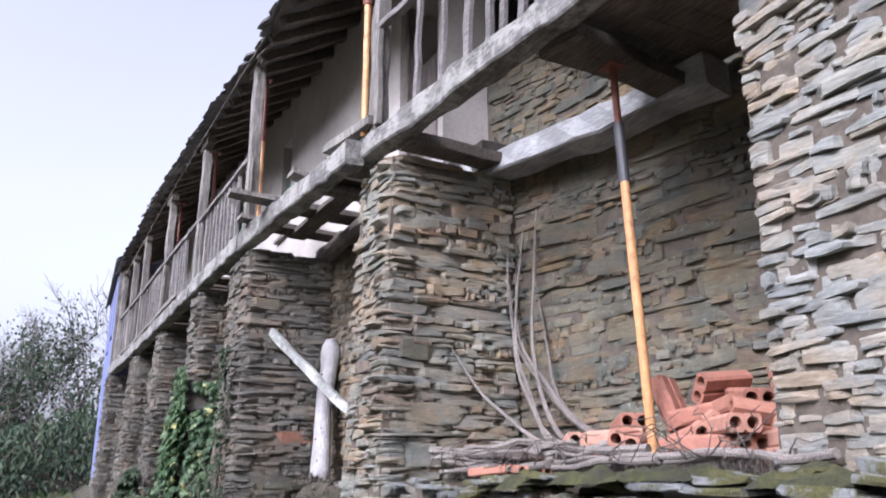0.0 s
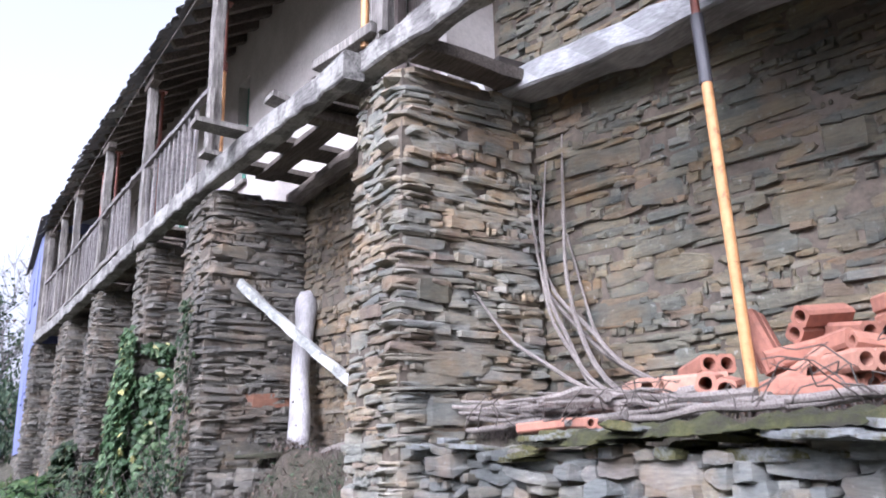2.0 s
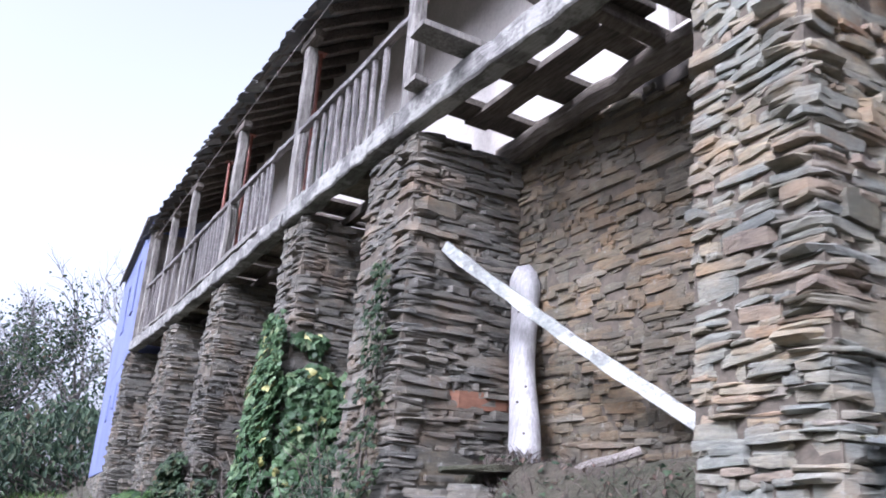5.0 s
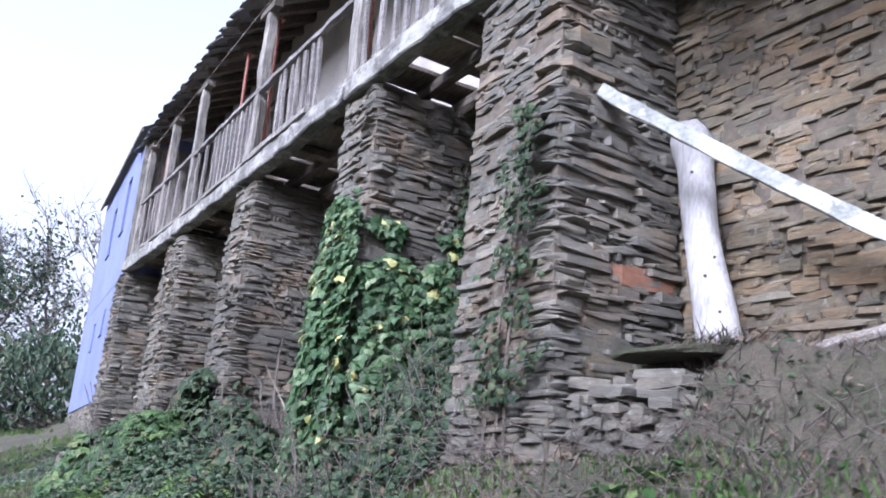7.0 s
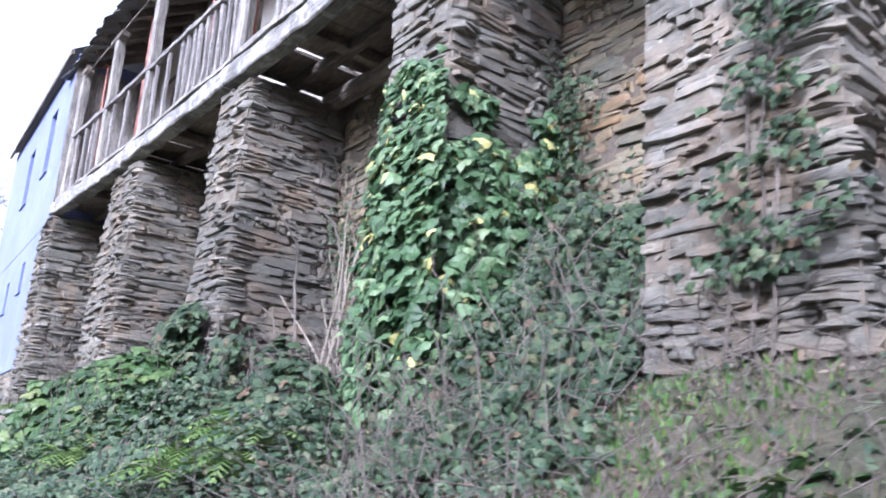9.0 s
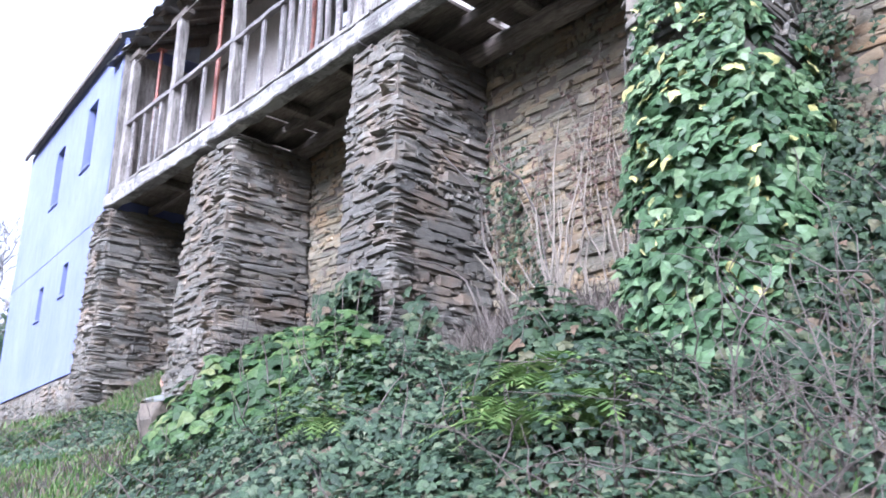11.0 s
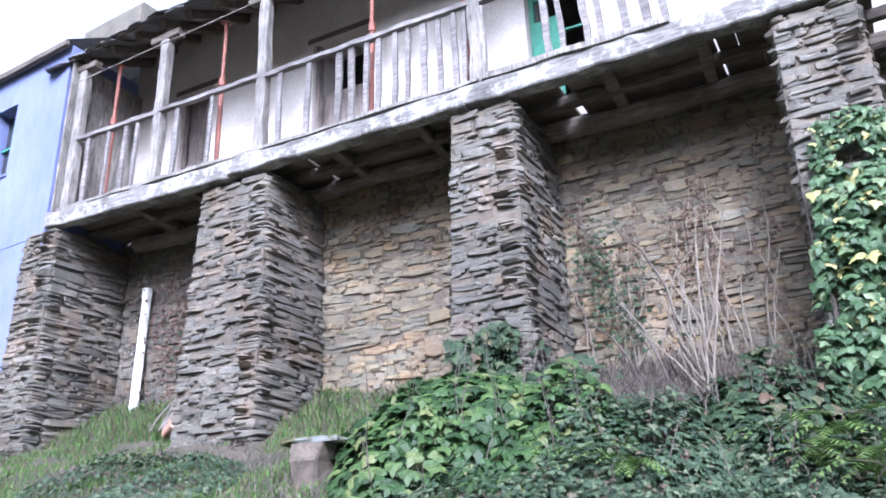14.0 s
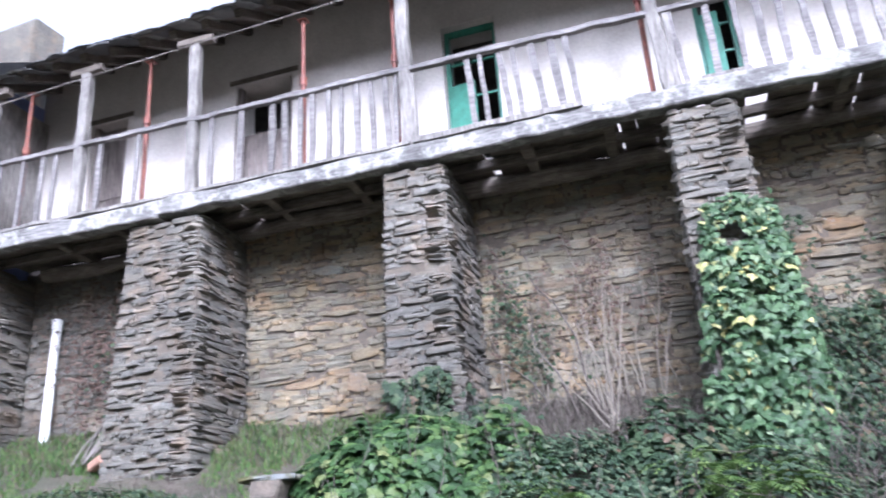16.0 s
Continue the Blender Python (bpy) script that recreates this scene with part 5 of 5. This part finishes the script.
def fern(x, y, size, seed, fronds=11):
    rr = random.Random(seed)
    th = thing("fern", "green fern with arching fronds on the bank", "fern", "ferns on the bank")
    vs, fs = [], []
    g = ground_z(x, y)
    for k in range(fronds):
        a = 2 * math.pi * k / fronds + rr.uniform(-0.3, 0.3)
        out = (Vector((math.cos(a), math.sin(a), 0)) + Vector((-0.45, -0.2, 0))).normalized() * rr.uniform(0.6, 1.0)
        L = size * rr.uniform(0.75, 1.1)
        rise = rr.uniform(1.0, 1.35)
        prev = None
        n = 14
        for i in range(n + 1):
            f = i / n
            p = Vector((x, y, g + 0.06)) + out * (L * (0.3 * f + 0.6 * f * f)) + Vector((0, 0, L * (rise * f - 1.05 * f * f)))
            if prev is not None:
                d = (p - prev).normalized()
                s = d.cross(Vector((0, 0, 1))).normalized()
                w = L * 0.15 * math.sin(math.pi * min(1, f * 0.88 + 0.14)) ** 0.8
                for sg in (-1, 1):
                    o = len(vs)
                    t = p + s * sg * w + d * w * 0.75 - Vector((0, 0, w * 0.25))
                    b = (p - prev) * 0.34
                    vs += [(p - b)[:], (p + b)[:], (t + b * 0.3)[:], (t - b * 0.3)[:]]
                    fs += [(o, o + 1, o + 2, o + 3)]
            prev = p
    part("fronds", (vs, fs), M_FERN, th, "", "stuff")


for i, (x, y, s) in enumerate(((0.9, 13.0, 0.5), (1.05, 13.3, 0.46), (0.75, 12.7, 0.46), (1.1, 11.2, 0.55), (0.9, 11.42, 0.58), (1.25, 11.6, 0.58), (1.4, 11.9, 0.55), (1.05, 11.7, 0.5), (1.3, 11.3, 0.5))):
    fern(x, y, s, 200 + i)


def grass(name, label, n, area, mat, h, seed, keep=None, lean=0.35, width=0.006):
    """Blades on the ground; area(rr) gives x, y."""
    rr = random.Random(seed)
    vs, fs = [], []
    k = 0
    while k < n:
        x, y = area(rr)
        if keep and not keep(x, y):
            k += 1
            continue
        k += 1
        g = ground_z(x, y) - 0.01
        hh = h * rr.uniform(0.4, 1.2)
        a = rr.uniform(0, 2 * math.pi)
        dx, dy = math.cos(a), math.sin(a)
        l = hh * rr.uniform(0.1, 1) * lean * 2
        w = width * rr.uniform(0.7, 1.4)
        b = rr.uniform(0, 2 * math.pi)
        wx, wy = math.cos(b) * w, math.sin(b) * w
        o = len(vs)
        vs += [(x - wx, y - wy, g), (x + wx, y + wy, g), (x + dx * l * 0.4 - wx * 0.8, y + dy * l * 0.4 - wy * 0.8, g + hh * 0.6), (x + dx * l * 0.4 + wx * 0.8, y + dy * l * 0.4 + wy * 0.8, g + hh * 0.6), (x + dx * l, y + dy * l, g + hh)]
        fs += [(o, o + 1, o + 3, o + 2), (o + 2, o + 3, o + 4)]
    tagged(part(name, (vs, fs), mat, None, label, "stuff"), category="grass")


def band(y0, y1, x0, x1):
    return lambda rr: (rr.uniform(x0, x1), rr.uniform(y0, y1))


grass("grass", "green grass on the bank below the far piers", 20000, band(15.2, 20.2, -1.2, 2.3), M_GRASS, 0.07, 1, lambda x, y: noise.noise(Vector((x, y, 0)) * 1.4) > -0.12)
grass("grass", "green grass along the foot of the bank", 22000, band(6.0, 15.5, -2.2, 2.0), M_GRASS, 0.075, 2, lambda x, y: noise.noise(Vector((x, y, 4)) * 1.3) > 0.0)
grass("dead_grass", "pale dead grass and litter on the bank", 14000, band(5.8, 16.0, -0.5, 2.4), M_DRY, 0.1, 3, lambda x, y: noise.noise(Vector((x, y, 9)) * 1.3) > -0.05, 0.8, 0.004)
grass("dead_grass", "dead grass on the terrace under the wall", 1000, band(5.9, 8.6, 2.0, 2.9), M_DRY, 0.09, 5, None, 1.1, 0.004)
grass("grass", "grass on the far slope", 9000, lambda rr: (rr.uniform(-8, 2), rr.uniform(19, 34)), M_GRASS, 0.12, 6, lambda x, y: noise.noise(Vector((x, y, 2)) * 0.5) > 0, 0.35, 0.012)
grass("dead_grass", "wispy dead grass on the brick terrace", 2600, band(2.2, 5.3, 2.55, 3.3), M_DRY, 0.12, 7, None, 0.9, 0.003)
grass("dead_grass", "pale dead stalks against the wall", 900, band(11.7, 13.4, 1.9, 2.9), M_DRY, 0.3, 8, None, 0.6, 0.004)

grass("grass", "grass and weeds in the bays between the piers", 7000, band(14.4, 19.8, 2.2, 3.1), M_GRASS, 0.12, 11)
grass("dead_grass", "dead litter in the bays between the piers", 5000, band(9.4, 19.8, 2.2, 3.1), M_DRY, 0.14, 12, None, 0.9, 0.004)

grass("grass", "short grass on the bank below the near piers", 20000, band(5.6, 11.0, -0.3, 2.2), M_GRASS, 0.06, 13, lambda x, y: noise.noise(Vector((x, y, 14)) * 1.5) > -0.15)
grass("grass", "short green grass on the lower bank", 12000, band(13.5, 17.5, -3.0, 0.9), M_GRASS, 0.06, 17, lambda x, y: noise.noise(Vector((x, y, 7)) * 1.2) > -0.15)
grass("dead_grass", "brown dead tufts among the grass below the far piers", 5000, band(14.6, 20.0, -1.5, 2.0), M_DRY, 0.09, 23, lambda x, y: noise.noise(Vector((x, y, 3)) * 1.2) > 0.05, 0.9, 0.004)
grass("dead_grass", "dead grass hanging over the soil-covered slab", 260, band(7.86, 8.38, 2.42, 2.8), M_DRY, 0.13, 19, None, 1.1, 0.004)
LITTER = []
lr = random.Random(15)
for _ in range(8200):
    x, y = lr.uniform(-0.4, 2.8), lr.uniform(5.6, 12.0)
    LITTER.append((Vector((x, y, ground_z(x, y) + lr.uniform(0.005, 0.05))), (lr.gauss(-0.3, 0.5), lr.gauss(0, 0.5), 1), lr.uniform(0.02, 0.05)))
vs, fs = [], []
leaves_into(vs, fs, lr, LITTER[:4500], LONG_LEAF)
tagged(part("leaf_litter", (vs, fs), M_DEADLEAF, None, "brown leaf litter strewn over the bank", "stuff"), category="leaf litter")
vs, fs = [], []
leaves_into(vs, fs, lr, LITTER[4500:], IVY_LEAF)
tagged(part("ground_ivy", (vs, fs), M_BRAMBLE, None, "small ground ivy leaves creeping over the bank", "stuff"), category="ivy")

# dry bare canes and creepers
cr = random.Random(77)
CANES = thing("dry_canes", "pale dry canes standing before the wall", "canes")
M_CANE = wood_mat("dry_cane_bark", (0.14, 0.12, 0.095), (0.28, 0.245, 0.2), stretch=(12, 12, 12))
for _ in range(11):
    vs, fs = [], []
    tube_into(vs, fs, bent((2.4 + cr.gauss(0, 0.07), 12.4 + cr.gauss(0, 0.12), 1.1), (2.5 + cr.gauss(0, 0.15), 12.42 + cr.gauss(0, 0.26), 1.75 + cr.random() * 1.1), cr, 0.1), 0.012, 0.004, 5)
    part("cane", (vs, fs), M_CANE, CANES)
stems(CANES, [(bent((2.3, 12.7, 1.2), (2.2, 13.35, 2.75), cr, 0.25, -0.25), 0.012, 0.005), (bent((2.5, 12.6, 1.3), (2.55, 13.15, 3.1), cr, 0.3, -0.15), 0.012, 0.005), (bent((2.3, 12.9, 1.2), (1.9, 13.5, 1.9), cr, 0.2, -0.2), 0.01, 0.004)], "arching_cane")
CREEP = thing("dead_creeper", "dead creeper stems with withered leaves on the wall", "creeper")
runs, sites = [], []
for k in range(20):
    y0 = cr.uniform(11.8, 13.6)
    pts = bent((3.06, y0, 1.6), (3.06, y0 + cr.gauss(0, 0.25), cr.uniform(2.6, 3.75)), cr, 0.16, 0, 14)
    for p in pts:
        p.x = 3.07 - cr.uniform(0, 0.03)
    runs.append((pts, 0.011, 0.004))
    for p in pts[6:]:
        for _ in range(4):
            sites.append((p + Vector((cr.uniform(-0.04, 0.0), cr.gauss(0, 0.06), cr.gauss(0, 0.06))), (-1, 0, 0.1), cr.uniform(0.02, 0.045)))
stems(CREEP, runs, "stem", M_CANE)
foliage("leaves", CREEP, cr, sites, M_DEADLEAF)
CREEP2 = thing("dead_creeper", "red-brown withered creeper in the far bay", "creeper")
sites = []
for k in range(900):
    sites.append((Vector((3.05 - cr.random() * 0.06, cr.gauss(18.6, 0.45), 2.9 + cr.gauss(0, 0.5))), (-1, 0, 0.1), cr.uniform(0.03, 0.06)))
foliage("leaves", CREEP2, cr, sites, M_DEADLEAF)
BRIERS = thing("bare_briers", "tangle of bare brier stems on the bank", "brier")
runs = []
for k in range(520):
    x, y = cr.uniform(0.7, 2.3), cr.uniform(6.4, 11.2)
    g = ground_z(x, y)
    runs.append((bent((x, y, g), (x + cr.gauss(0, 0.3), y + cr.gauss(0, 0.35), g + cr.uniform(0.05, 0.4)), cr, 0.15, -0.1, 7), 0.0035, 0.0015))
for k in range(45):
    x, y = cr.uniform(2.4, 3.2), cr.uniform(2.3, 5.0)
    runs.append((bent((x, y, 1.64), (x + cr.gauss(0, 0.2), y + cr.gauss(0, 0.25), 1.66 + cr.uniform(0.02, 0.2)), cr, 0.12, -0.04, 7), 0.004, 0.002))
stems(BRIERS, runs)

# ---- distant trees and hedge ----
# grey bark lightened in colour to stand in for distance haze
M_BARK = wood_mat("haze_paled_bark", (0.12, 0.11, 0.105), (0.26, 0.245, 0.235), stretch=(4, 4, 1))


def bare_tree(x, y, height, seed, ivy=0):
    rr = random.Random(seed)
    th = thing("tree", "bare winter tree with an ivy-covered trunk" if ivy else "bare winter tree with fine twigs", "tree", "trees beyond the house")
    vs, fs = [], []
    g = ground_z(x, y) - 0.1
    ends = []

    def grow(p, d, L, r, depth):
        pts = [p]
        q = p
        n = 5
        for i in range(n):
            d = (d + Vector((rr.gauss(0, 0.16), rr.gauss(0, 0.16), rr.gauss(0.05, 0.1)))).normalized()
            q = q + d * (L / n)
            pts.append(q)
            if depth < 4 and i >= 1:
                for _ in range(1 if depth < 1 else rr.choice((1, 1, 2))):
                    nd = (d + Vector((rr.gauss(0, 0.7), rr.gauss(0, 0.7), rr.gauss(0.1, 0.45)))).normalized()
                    grow(q, nd, L * rr.uniform(0.45, 0.7), r * 0.5, depth + 1)
        tube_into(vs, fs, pts, r, r * 0.45, 6 if depth < 2 else 3)
        if depth < 3:
            ends.extend(pts)
    grow(Vector((x, y, g)), Vector((rr.gauss(0, 0.1), rr.gauss(0, 0.1), 1)), height * 0.55, height * 0.022, 0)
    part("trunk", (vs, fs), M_BARK, th)
    if ivy:
        sites = []
        for _ in range(ivy):
            p = rr.choice(ends)
            sites.append((p + Vector((rr.gauss(0, 0.3), rr.gauss(0, 0.3), rr.gauss(0, 0.35))), (rr.gauss(0, 1), -1, 0.4), rr.uniform(0.07, 0.13)))
        foliage("crown", th, rr, sites, M_IVYDARK)


for i, (x, y, h, iv) in enumerate(((0.9, 31, 6.6, 4200), (-1.6, 33, 7.0, 3000), (2.7, 34, 6.2, 0), (-4.0, 31, 4.6, 0), (4.2, 36, 6.6, 0), (-0.5, 38, 7.0, 0), (-7, 34, 5.5, 0))):
    bare_tree(x, y, h, 400 + i, iv)


def hedge(x0, x1, y, h, n, seed, label):
    rr = random.Random(seed)
    th = thing("hedge", label, "hedge")
    sites = []
    for _ in range(n):
        x = rr.uniform(x0, x1)
        yy = y + rr.gauss(0, 0.9)
        top = h * (0.75 + 0.45 * noise.noise(Vector((x * 0.5, yy * 0.3, seed))) + 0.2 * noise.noise(Vector((x * 2, 0, seed))))
        sites.append((Vector((x, yy, ground_z(x, yy) + top * rr.random() ** 0.7)), (rr.gauss(0, 0.6), -1, 0.5), rr.uniform(0.12, 0.26)))
    foliage("leaves", th, rr, sites, M_BRAMBLE, LONG_LEAF)
    stems(th, [(bent((rr.uniform(x0, x1), y, ground_z(0, y)), (rr.uniform(x0, x1), y + rr.gauss(0, 0.5), ground_z(0, y) + h * rr.uniform(0.8, 1.5)), rr, 0.4), 0.03, 0.006) for _ in range(60)], "brushwood")


hedge(-9, 4.5, 28.5, 2.6, 9000, 5, "dark evergreen thicket beyond the house")
hedge(-14, 6, 36, 4.5, 7000, 6, "tall dark thicket in the distance")

# ---- the stones of piers and walls ----
set_all_stones()
